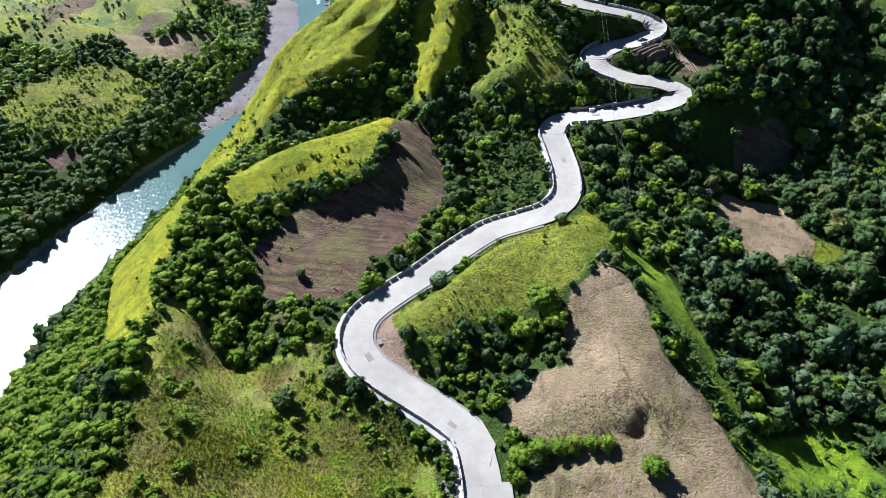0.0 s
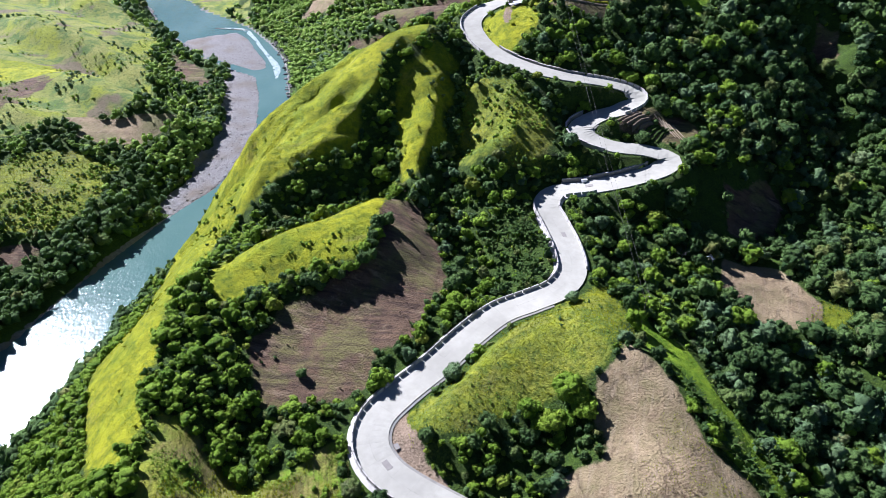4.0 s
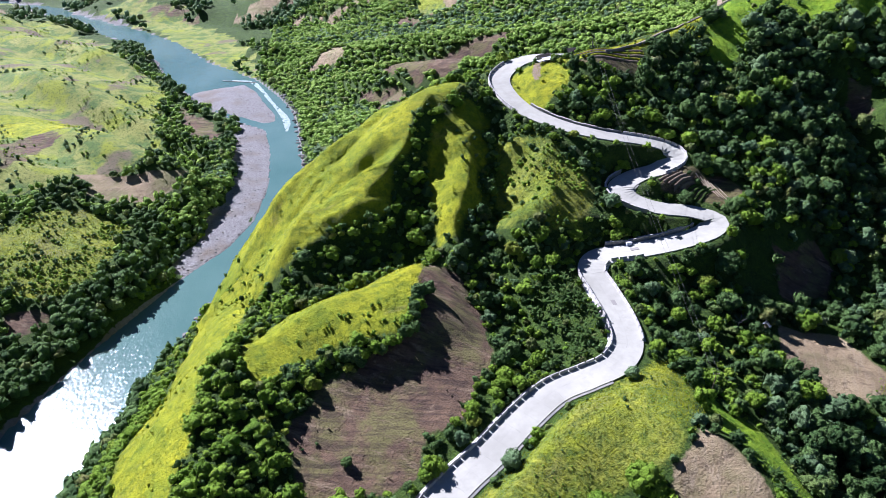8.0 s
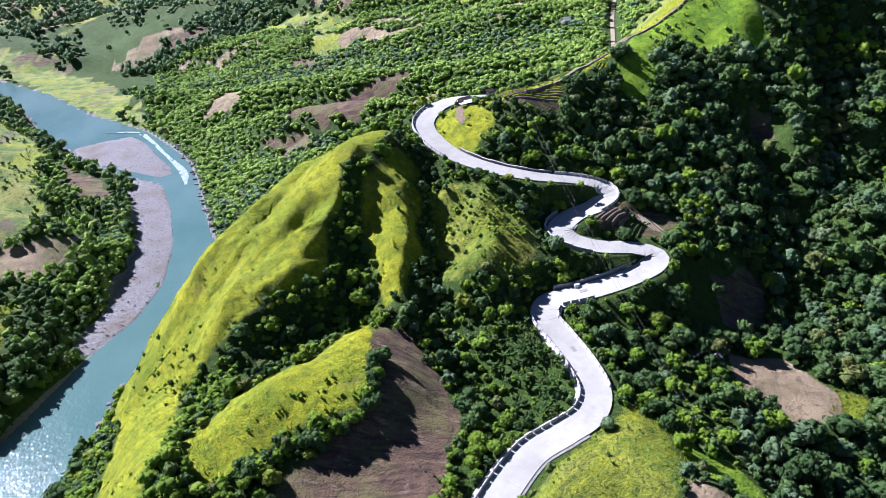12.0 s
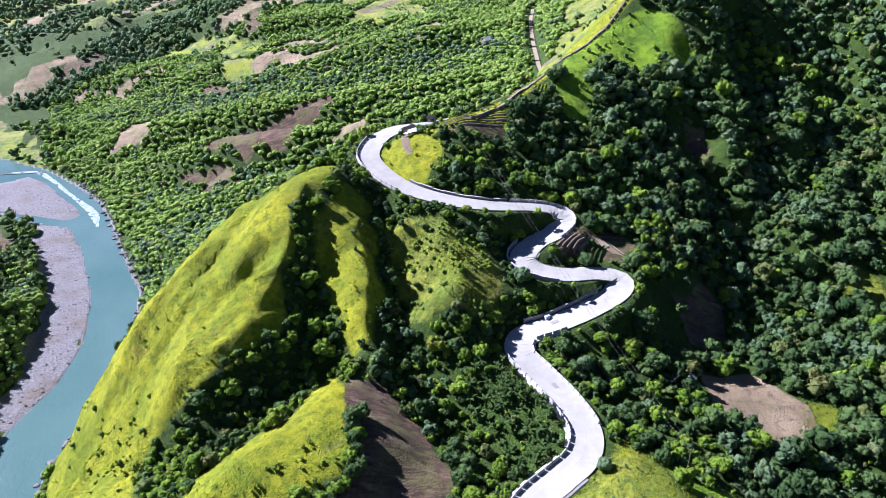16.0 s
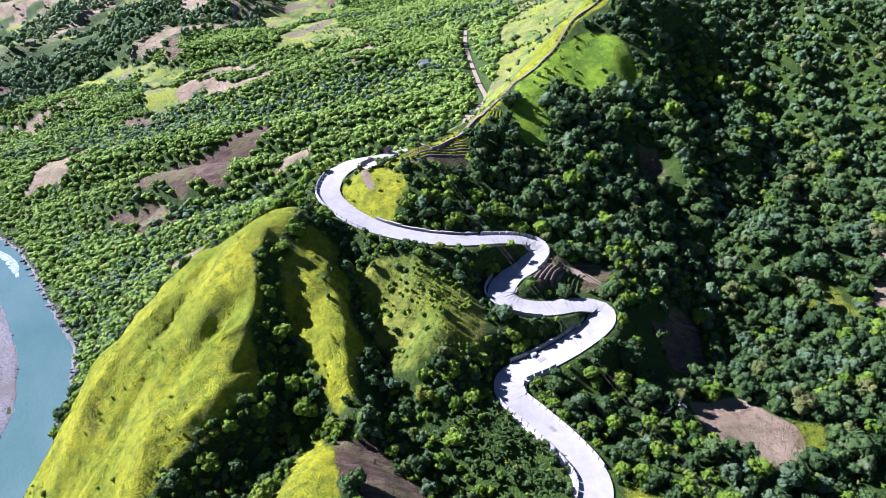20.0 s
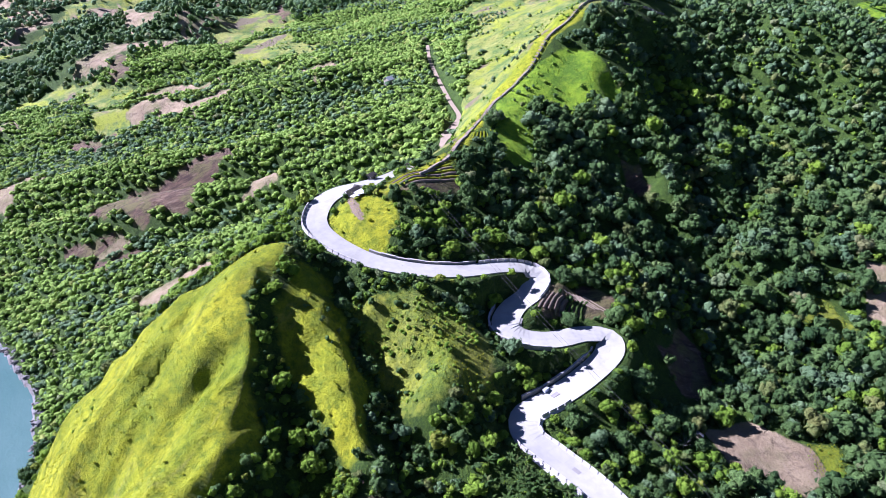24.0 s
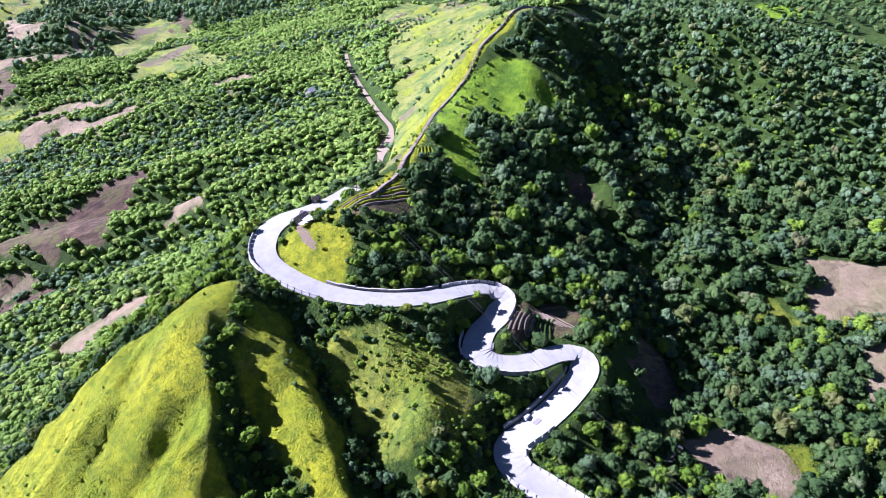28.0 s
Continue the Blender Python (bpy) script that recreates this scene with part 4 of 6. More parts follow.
def strip(start, end, near, far, drop_near, drop_far, thick):
    line, nrm = ROAD[start:end + 1], side[start:end + 1]
    v, f = [], []
    for p, n in zip(line, nrm):
        room = held(n, near) - near
        for w, h in ((near + room, -drop_near), (far + room, -drop_far), (far + room, -drop_far - thick), (near + room, -drop_near - thick)):
            v.append((p[0] + n[0] * w, p[1] + n[1] * w, p[2] + h))
    for i in range(len(line) - 1):
        for k in range(4):
            f.append((i * 4 + k, i * 4 + (k + 1) % 4, i * 4 + 4 + (k + 1) % 4, i * 4 + 4 + k))
    f += [(0, 3, 2, 1), tuple(len(v) - 4 + k for k in range(4))]
    return v, f


# Aprons of concrete outside the barrier, gutters on the hill side
for start, end, near, far, drop in ((index_at(8, 57), index_at(27, 138), -3.72, -4.7, 0.35), (index_at(27, 138), index_at(30.8, 171.5), -3.72, -5.3, 0.7),
                                    (index_at(31.5, 145), index_at(46, 176), 3.72, 4.3, 0.2)):
    for i in range(start, end - 3, 4):
        part("apron", mesh_of("apron", *strip(i, min(i + 4, end), near, far, 0.03, drop, 0.5), BARRIER), road)
for start, end, near, far in ((index_at(7, 82), index_at(26, 137), 3.72, 4.35), (index_at(60, 187), index_at(54, 203), 3.72, 4.3)):
    for i in range(start, end - 3, 4):
        part("gutter", mesh_of("gutter", *strip(i, min(i + 4, end), near, far, 0.12, 0.2, 0.3), WALL_CONCRETE), road)

# Greyer repairs in the road's surface
for x, y, length, wide in ((-15.6, 97.4, 2.2, 1.3), (-0.8, 84.2, 2.4, 1.2), (1.8, 81.4, 1.8, 1.0), (-13.6, 101.5, 1.4, 1.0), (32.6, 158.0, 2.0, 1.1), (44.0, 176.6, 2.2, 1.2)):
    k = int(np.argmin(np.hypot(ROAD[:, 0] - x, ROAD[:, 1] - y)))
    d = ROAD[min(k + 1, len(ROAD) - 1)] - ROAD[max(k - 1, 0)]
    bm = bmesh.new()
    box(bm, pose(x, y, ROAD[k][2] - 0.02, 0, -math.degrees(math.atan2(d[2], math.hypot(d[0], d[1]))), math.degrees(math.atan2(d[1], d[0]))), (length, wide, 0.05), 0.01)
    part("repair_patch", from_bm("repair_patch", bm, PATCHED), road, "grey repair in the concrete")

# Widenings beside the lowest bend
for corners in ([(8.6, 72.6), (10.0, 77.2), (7.6, 82.6), (3.5, 86.6), (1.2, 84.0), (6.0, 79.2), (8.0, 75.0)], [(10.6, 64.0), (12.6, 64.0), (12.4, 69.3), (10.4, 69.3)]):
    bm = bmesh.new()
    z = 36.72
    low = [bm.verts.new((x, y, z - 0.4)) for x, y in corners]
    top = [bm.verts.new((x, y, z + 0.012 * (y - 66))) for x, y in corners]
    bm.faces.new(top)
    bm.faces.new(low[::-1])
    for i in range(len(corners)):
        j = (i + 1) % len(corners)
        bm.faces.new([low[i], low[j], top[j], top[i]])
    bmesh.ops.recalc_face_normals(bm, faces=bm.faces)
    part("apron", from_bm("apron", bm, CONCRETE), road)

# Retaining walls where the road is cut into the hill
def retaining_wall(name, start, end, where, height, label):
    wall = tagged(new(name), label, "retaining wall", kind="structure")
    for i in range(start, end - 2, 3):
        k = min(i + 3, end)
        far = where + math.copysign(0.4, where)
        lift = height + 0.1 * math.sin(i)
        part("wall_panel", mesh_of("wall_panel", *strip(i, k, where, far, -lift, -lift, lift + 0.4), WALL_CONCRETE), wall)
        part("coping", mesh_of("coping", *strip(i, k, where - math.copysign(0.06, where), far + math.copysign(0.06, where), -lift - 0.1, -lift - 0.1, 0.096), BARRIER), wall)


retaining_wall("wall_upper_bend", index_at(51, 214.6), index_at(23, 232), 4.1, 0.55, "grey concrete retaining wall under the grassy knoll")
retaining_wall("wall_middle_bend", index_at(37, 177), index_at(66, 180), -4.2, 0.9, "shaded retaining wall under the wooded bank")
retaining_wall("wall_inner_bend", index_at(52, 188.2), index_at(53, 202.6), -4.2, 0.9, "dark retaining wall round the inner bend")

# White cabinet by the middle bend
def cabinet():
    root = tagged(new("roadside_cabinet"), "small white box standing on the shaded verge", "cabinet")
    bm = bmesh.new()
    box(bm, pose(0, 0, 0.55), (1.5, 0.7, 0.9), 0.04)
    part("body", from_bm("body", bm, CLOTH), root)
    bm = bmesh.new()
    box(bm, pose(0, 0, 0.05), (1.3, 0.6, 0.2), 0.02)
    part("plinth", from_bm("plinth", bm, WALL_CONCRETE), root)
    bm = bmesh.new()
    box(bm, pose(0, 0, 1.03), (1.7, 0.85, 0.07), 0.02)
    part("lid", from_bm("lid", bm, TIN), root)
    return root


cabinet().matrix_world = pose(43.2, 179.1, 53.3, 0, 0, 8)

# Cables over the bends, from the knoll down to the spur
def tube(points, radius, material, name, sides=5):
    p = np.array(points, float)
    v, f = [], []
    for i, c in enumerate(p):
        d = Vector(p[min(i + 1, len(p) - 1)] - p[max(i - 1, 0)]).normalized()
        u = d.orthogonal().normalized()
        w = d.cross(u)
        r = radius[i] if isinstance(radius, (list, np.ndarray)) else radius
        for k in range(sides):
            a = 2 * math.pi * k / sides
            v.append(Vector(c) + (u * math.cos(a) + w * math.sin(a)) * r)
    for i in range(len(p) - 1):
        for k in range(sides):
            n = (k + 1) % sides
            f.append((i * sides + k, i * sides + n, i * sides + sides + n, i * sides + sides + k))
    return mesh_of(name, v, f, material, True)


POLE_HIGH, POLE_LOW = Vector((50.6, 251.0, 91.6)), Vector((42.6, 124.5, 54.6))
for top in (POLE_HIGH, POLE_LOW):
    root = tagged(new("utility_pole"), "slim brown utility pole with a cross-arm and two insulators", "utility pole", "poles of the line")
    root.location = top
    foot = land(top.x, top.y)[0] - top.z - 0.3
    part("pole", tube([(0, 0, foot), (0, 0, 0.3)], [0.11, 0.08], BARK, "pole", 8), root)
    bm = bmesh.new()
    box(bm, pose(0, 0, 0), (1.5, 0.12, 0.12), 0.01)
    part("cross_arm", from_bm("cross_arm", bm, BARK), root)
    for x in (-0.6, 0.6):
        part("insulator", tube([(x, 0, 0.06), (x, 0, 0.22)], [0.06, 0.04], CLOTH, "insulator", 6), root)
for x in (-0.6, 0.6):
    a, b = POLE_HIGH + Vector((x, 0, 0.22)), POLE_LOW + Vector((x, 0, 0.22))
    s = np.linspace(0, 1, 40)
    pts = [tuple(a.lerp(b, t) - Vector((0, 0, 4 * 2.6 * t * (1 - t)))) for t in s]
    tagged(new("power_cable", tube(pts, 0.022, WIRE, "power_cable", 4)), "thin dark power cable sagging over the road bends", "cable", "cables of the line")

# Stairway up the crest
STAIR = spline([(56, 252, 0), (64, 255.5, 0), (72, 258.5, 0), (84, 267.5, 0), (94, 274, 0), (110, 283, 0), (123, 289, 0), (137, 292, 0), (150, 295.5, 0), (162, 298.5, 0), (175, 299.5, 0), (196, 296, 0), (218, 291, 0)], 1.15)
STAIR[:, 2] = land(STAIR[:, 0], STAIR[:, 1])
stairway = tagged(new("path"), "narrow stone stairway with a low wall along the crest", "stairway", kind="structure")
stair_side = offsets(STAIR)
bm = bmesh.new()
box(bm, Matrix(), (1.1, 1.0, 0.5), 0.03)
STEP = from_bm("step", bm, TAN)
bm = bmesh.new()
box(bm, Matrix(), (2.2, 0.28, 0.9), 0.04)
KERB = from_bm("side_wall", bm, STONE)
for i, p in enumerate(STAIR[:-1]):
    d = STAIR[i + 1] - p
    yaw = math.degrees(math.atan2(d[1], d[0]))
    ob = part("step", STEP, stairway)
    ob.matrix_world = pose(p[0], p[1], p[2] + 0.02, 0, 0, yaw)
    if i % 2 == 0:
        ob = part("side_wall", KERB, stairway)
        ob.matrix_world = pose(p[0] + stair_side[i][0] * 0.95, p[1] + stair_side[i][1] * 0.95, p[2] + 0.3, 0, -math.degrees(math.atan2(d[2], math.hypot(d[0], d[1]))), yaw)

# The lane beyond the saddle
lane_side = offsets(LANE)
lane = tagged(new("lane"), "narrow pale village lane in the valley", "lane", kind="structure")
for i in range(0, len(LANE) - 1):
    v = []
    for k in (i, i + 1):
        half = 1.1 + 2.2 * math.exp(-((LANE[k][1] - 322) / 9) ** 2) + 1.6 * math.exp(-((LANE[k][1] - 288) / 6) ** 2)      # two places to pass
        v += [(*(LANE[k][:2] + lane_side[k] * w), LANE[k][2] + h) for w, h in ((-half, 0.08), (half, 0.08), (half, -0.3), (-half, -0.3))]
    part("slab", mesh_of("slab", v, [(0, 1, 5, 4), (1, 2, 6, 5), (2, 3, 7, 6), (3, 0, 4, 7), (0, 3, 2, 1), (4, 5, 6, 7)], TAN), lane)

# ---------------------------------------------------------------- houses and gardens
def house(x, y, yaw, length, width, height, roof_mat, wall_mat, label, porch=False):
    root = tagged(new("house"), label, "house", "small houses")
    z = float(np.mean(land([x - 1.5, x + 1.5, x], [y, y, y + 1.5])))
    bm = bmesh.new()
    box(bm, pose(0, 0, height / 2 - 0.5), (length, width, height + 1), 0.03)
    part("wall", from_bm("wall", bm, wall_mat), root)
    rise, over = width * 0.32, 0.45
    for s in (-1, 1):
        v = []
        for xx in (-length / 2 - over, length / 2 + over):
            for t in (0, 0.09):
                v += [(xx, 0, height + rise + t), (xx, s * (width / 2 + over), height - over * 0.6 + t)]
        f = [(0, 1, 5, 4), (2, 6, 7, 3), (0, 2, 3, 1), (4, 5, 7, 6), (1, 3, 7, 5), (0, 4, 6, 2)]
        part("roof_slope", mesh_of("roof_slope", v, f, roof_mat), root)
    for s in (-1, 1):
        v = [(s * (length / 2 - 0.01), -width / 2, height), (s * (length / 2 - 0.01), width / 2, height), (s * (length / 2 - 0.01), 0, height + rise),
             (s * (length / 2 - 0.15), -width / 2, height), (s * (length / 2 - 0.15), width / 2, height), (s * (length / 2 - 0.15), 0, height + rise)]
        part("gable", mesh_of("gable", v, [(0, 1, 2), (3, 5, 4)], wall_mat), root)
    bm = bmesh.new()
    box(bm, pose(length * 0.2, -width / 2 - 0.01, 1.0), (0.85, 0.08, 2.0), 0.02)
    part("door", from_bm("door", bm, BARK), root)
    for wx in (-0.28, -0.05):
        bm = bmesh.new()
        box(bm, pose(length * wx, -width / 2 - 0.01, 1.3), (0.8, 0.08, 0.8), 0.02)
        w = part("window", from_bm("window", bm, PALE_WOOD), root)
        bm = bmesh.new()
        box(bm, pose(length * wx, -width / 2 - 0.03, 1.3), (0.62, 0.08, 0.62), 0.01)
        part("pane", from_bm("pane", bm, DARK), w)
    if porch:
        for px in (-length / 2, length / 2):
            part("post", tube([(px, -width / 2 - 1.6, -0.6), (px, -width / 2 - 1.6, 1.9)], 0.07, BARK, "post", 6), root)
        v = [(-length / 2 - 0.3, -width / 2, 2.2), (length / 2 + 0.3, -width / 2, 2.2), (length / 2 + 0.3, -width / 2 - 1.9, 1.9), (-length / 2 - 0.3, -width / 2 - 1.9, 1.9)]
        v += [(a, b, c - 0.07) for a, b, c in v]
        part("awning", mesh_of("awning", v, [(0, 3, 2, 1), (4, 5, 6, 7), (0, 1, 5, 4), (1, 2, 6, 5), (2, 3, 7, 6), (3, 0, 4, 7)], CLOTH), root)
    root.matrix_world = pose(x, y, z, 0, 0, yaw)
    return root


house(36.0, 258.6, 25, 3.8, 3.0, 1.9, THATCH, PLASTER, "low house with a dark roof inside the upper bend", True)
house(39.0, 260.6, -60, 2.6, 2.2, 1.7, THATCH, PLASTER, "dark-roofed lean-to hut behind the low house")
house(49.5, 271.5, 20, 2.6, 2.0, 1.7, THATCH, PLASTER, "small dark-roofed shed beside the road's summit")
house(73.2, 154.6, 30, 1.5, 1.2, 1.4, TIN, PALE_WOOD, "tiny field hut with a bright tin roof at the field's edge")
house(156, 432, 15, 6, 4.5, 2.6, TIN, PLASTER, "pale-roofed farmhouse among trees in the valley")
house(-75, 832, 40, 9, 6, 3, TAN, PLASTER, "long tan-roofed building far off in the valley")
house(-40, 850, -20, 7, 5, 3, TAN, PLASTER, "tan-roofed house far off in the valley")


def cloth(x, y, yaw, w, d):
    n = 7
    px, py = np.meshgrid(np.linspace(-w / 2, w / 2, n), np.linspace(-d / 2, d / 2, n))
    c, s = math.cos(radians(yaw)), math.sin(radians(yaw))
    wx, wy = x + px * c - py * s, y + px * s + py * c
    z = np.max(land(wx.ravel(), wy.ravel())) + 0.9 + 0.22 * wave(wx, wy, 0.9, 77) - 0.25 * (px / w) ** 2
    i = (np.arange(n - 1)[:, None] * n + np.arange(n - 1)[None]).ravel()
    top = np.stack([wx.ravel(), wy.ravel(), z.ravel()], 1)
    f = np.stack([i, i + 1, i + n + 1, i + n], 1)
    root = tagged(new("tarpaulin"), "white tarpaulin sheet spread over poles by the house", "tarpaulin", "tarpaulins by the house")
    part("sheet", mesh_of("sheet", np.vstack([top, top - [0, 0, 0.03]]), np.vstack([f, f[:, ::-1] + n * n]), CLOTH, True), root)
    for k in (0, n - 1, n * n - n, n * n - 1):
        g = land(top[k][0], top[k][1])[0]
        part("pole", tube([(top[k][0], top[k][1], g - 0.2), tuple(top[k])], 0.04, BARK, "pole", 5), root)


cloth(34.2, 255.0, 20, 2.6, 1.8)
cloth(36.8, 255.4, -15, 1.8, 1.5)


def bed(points, width, height, material, name, label, category, group):
    """A low ridge laid over the ground."""
    line = spline([(x, y, 0) for x, y in points], 0.7)
    n = offsets(line)
    v, f = [], []
    prof = ((-0.5, -0.25), (-0.34, 0.75), (0, 1.0), (0.34, 0.75), (0.5, -0.25))
    for p, o in zip(line, n):
        for w, h in prof:
            q = p[:2] + o * w * width
            v.append((*q, land(q[0], q[1])[0] + h * height * (1 + 0.25 * math.sin(5.1 * q[0] + 3.3 * q[1]))))
    for i in range(len(line) - 1):
        for k in range(4):
            f.append((i * 5 + k, i * 5 + k + 1, i * 5 + k + 6, i * 5 + k + 5))
    return tagged(new(name, mesh_of(name, v, f, material, True)), label, category, group)


# Terraced garden inside the bend: curved beds stepping down to the south-east
for k in range(9):
    o = k * 1.35
    bed([(57.2 + o, 197.6 - o * 0.55), (60.5 + o, 199.2 - o * 0.45), (64.0 + o * 0.95, 200.6 - o * 0.5)], 0.85, 0.4, DARK_SOIL if k < 5 else GROUND,
        "terrace_bed", "curved bed of dark tilled soil on the terraced slope", "garden bed", "terrace beds inside the bend")
for k in range(6):
    a, b = (69.5 + 1.1 * k, 200.2 - 0.55 * k), (72.6 + 0.85 * k, 194.4 - 1.1 * k + 0.5 * (k % 2))
    s = np.linspace(0, 1, 8)
    pts = [(a[0] + (b[0] - a[0]) * t + 0.35 * math.sin(3 * t + k), a[1] + (b[1] - a[1]) * t, 0) for t in s]
    pts = [(px, py, land(px, py)[0] + 0.18) for px, py, _ in pts]
    tagged(new("log", tube(pts, [0.19 - 0.01 * i for i in range(8)], PALE_WOOD, "log", 7)), "bleached felled log lying on the terraced slope", "log", "logs on the slope")
for k in range(6):
    o = k * 1.25
    bed([(45.5 + 0.4 * o, 253.6 - 0.9 * o), (54 + 0.3 * o, 254 - 0.95 * o), (62 + 0.2 * o, 254.4 - o), (69 + 0.1 * o, 253.8 - o)], 0.75, 0.25, DARK_SOIL if k % 2 else BLADE, "garden_bed", "low garden bed following the knoll's slope", "garden bed", "garden beds on the knoll")
for k in range(6):
    o = k * 1.4
    bed([(86 + o, 264.5 - 0.4 * o), (88 + o, 266 - 0.3 * o), (91 + o * 0.9, 268.8 - 0.2 * o)], 0.7, 0.35, BLADE, "rice_terrace", "bright green planted terrace below the stairway", "garden bed", "planted terraces")


# ---------------------------------------------------------------- plants
rng = np.random.default_rng(4)


def lump(seed, rings=3, spokes=6):
    """A rough closed blob: points and triangles."""
    r = np.random.default_rng(seed)
    v, f = [(0, 0, -1)], []
    for i in range(1, rings):
        a = math.pi * i / rings - math.pi / 2
        for k in range(spokes):
            q = 2 * math.pi * (k + 0.5 * (i % 2)) / spokes
            v.append((math.cos(a) * math.cos(q), math.cos(a) * math.sin(q), math.sin(a)))
    v.append((0, 0, 1))
    for k in range(spokes):
        n = (k + 1) % spokes
        f.append((0, 1 + n, 1 + k))
        for i in range(rings - 2):
            o = 1 + i * spokes
            f += [(o + k, o + n, o + spokes + n), (o + k, o + spokes + n, o + spokes + k)]
        o = 1 + (rings - 2) * spokes
        f.append((o + k, o + n, len(v) - 1))
    v = np.array(v) * (1 + 0.15 * r.standard_normal((len(v), 1)))
    return v, np.array(f)


def crown(seed, lobes, leaves, leaf, flat=0.8, core=6, rings=4):
    """A crown one metre in radius, its foot at zero: lobes hung with bent leaf sprays."""
    r = np.random.default_rng(seed)
    verts, tris = [], []
    n = 0
    for i in range(lobes):
        if i == 0:
            c, size = np.array([0, 0, 0.75 * flat]), 0.62
        else:
            q, up = 2 * math.pi * (i + 0.4 * r.random()) / max(1, lobes - 1), r.uniform(0.35, 1.15) * flat
            reach = r.uniform(0.38, 0.66) * (1.1 - 0.35 * up)
            c, size = np.array([math.cos(q) * reach, math.sin(q) * reach, up]), r.uniform(0.32, 0.48)
        if core:
            v, f = lump(seed * 31 + i, rings, core)
            verts.append(v * size * 0.86 + c)
            tris.append(f + n)
            n += len(v)
        d = r.standard_normal((leaves, 3))
        d[:, 2] = np.abs(d[:, 2]) * 0.9 - 0.25
        d /= np.linalg.norm(d, axis=1)[:, None]
        at = c + d * size * r.uniform(0.84, 1.10, (leaves, 1))
        tilt = d + 0.32 * r.standard_normal((leaves, 3))
        tilt /= np.linalg.norm(tilt, axis=1)[:, None]
        u = np.cross(tilt, r.standard_normal((leaves, 3)))
        u /= np.linalg.norm(u, axis=1)[:, None]
        w = np.cross(tilt, u)
        s = leaf * r.uniform(0.6, 1.35, (leaves, 1))
        spray = np.stack([at - u * s, at + w * s * 0.7, at + u * s - tilt * s * 0.2], 1).reshape(-1, 3)
        verts.append(spray)
        tris.append(n + 3 * np.arange(leaves)[:, None] + np.array([[0, 1, 2]]))
        n += 3 * leaves
    return np.vstack(verts), np.vstack(tris)


def stand(name, where, sizes, kinds, material, label, category, squash=1.0):
    """Many plants as one mesh: each a turned and scaled copy of one of the kinds."""
    vs, fs, ts, n = [], [], [], 0
    pick = rng.integers(0, len(kinds), len(where))
    for i, (v, f) in enumerate(kinds):
        p, s = where[pick == i], sizes[pick == i]
        if not len(p):
            continue
        q = rng.uniform(0, 2 * math.pi, len(p))
        co, si = np.cos(q)[:, None], np.sin(q)[:, None]
        wide, tall = s[:, None] * rng.uniform(0.85, 1.2, (len(p), 1)), squash * s[:, None] * rng.uniform(0.85, 1.3, (len(p), 1))
        x = (v[None, :, 0] * co - v[None, :, 1] * si) * wide + p[:, None, 0]
        y = (v[None, :, 0] * si + v[None, :, 1] * co) * wide + p[:, None, 1]
        z = v[None, :, 2] * tall + p[:, None, 2]
        vs.append(np.stack([x, y, z], 2).reshape(-1, 3))
        fs.append((f[None] + (n + len(v) * np.arange(len(p)))[:, None, None]).reshape(-1, 3))
        ts.append(np.repeat(rng.random(len(p)), len(v)))
        n += len(v) * len(p)
    me = mesh_of(name, np.vstack(vs), np.vstack(fs), material, True)
    me.attributes.new("tint", "FLOAT", "POINT").data.foreach_set("value", np.concatenate(ts).astype(np.float32))
    return tagged(new(name, me), label, category, kind="stuff")


def scatter(x0, x1, y0, y1, step, loose=0.75):
    """Uneven places on a grid."""
    x, y = np.meshgrid(np.arange(x0, x1, step), np.arange(y0, y1, step))
    x, y = x.ravel(), y.ravel()
    return x + rng.uniform(-loose, loose, len(x)) * step, y + rng.uniform(-loose, loose, len(y)) * step


def wooded(x, y, clear=5.0):
    """1 where trees may stand."""
    w = np.ones(len(x))
    for kind in OPEN:
        w = np.minimum(w, 1 - cover(kind, x, y, 0.6))
    m, d = fields(x, y)
    w = np.minimum(w, np.minimum(1 - m, 1 - d))
    w *= to_polygon(x, y, CHANNEL) > 2.5
    w *= to_line(x, y, ROAD[::3])[0] > clear
    w *= (to_polygon(x, y, BARE_BANK) > 0) | (wave(x, y, 3, 95) > 0.62)
    w *= to_line(x, y, LANE)[0] > 4
    w *= to_line(x, y, CREST_PATH)[0] > 5
    w *= to_polygon(x, y, SCREE) > 0
    w *= (to_polygon(x, y, UPPER_SLOPE) > 0) | (wave(x, y, 11, 96) + 0.6 * wave(x, y, 4, 98) > -0.35)
    return w


def stones(name, centres, sizes, label, category):
    r = np.random.default_rng(12)
    vs, fs, n = [], [], 0
    for c, s in zip(centres, sizes):
        v, f = lump(int(r.integers(1e6)), 4, 6)
        vs.append(v * s * np.array([1, r.uniform(0.6, 1), r.uniform(0.45, 0.75)]) + c)
        fs.append(f + n)
        n += len(v)
    return tagged(new(name, mesh_of(name, np.vstack(vs), np.vstack(fs), STONE)), label, category, kind="stuff")

FINE = [crown(10 + i, 9, 44, 0.13, 0.8, 6, 4) for i in range(6)]
MIDDLE = [crown(30 + i, 6, 24, 0.16, 0.8, 5, 4) for i in range(7)]
TALL = [crown(40 + i, 6, 24, 0.155, 1.25, 5, 4) for i in range(4)]
REMOTE = [crown(60 + i, 2, 5, 0.36, 0.8, 4, 3) for i in range(5)]
SLOPE = [crown(80 + i, 5, 18, 0.18, 0.8, 5, 4) for i in range(7)]
CANOPY = [crown(130 + i, 3, 4, 0.26, 0.62, 4, 3) for i in range(6)]
DOME = [crown(100 + i, 5, 9, 0.20, 0.62, 5, 3) for i in range(6)]
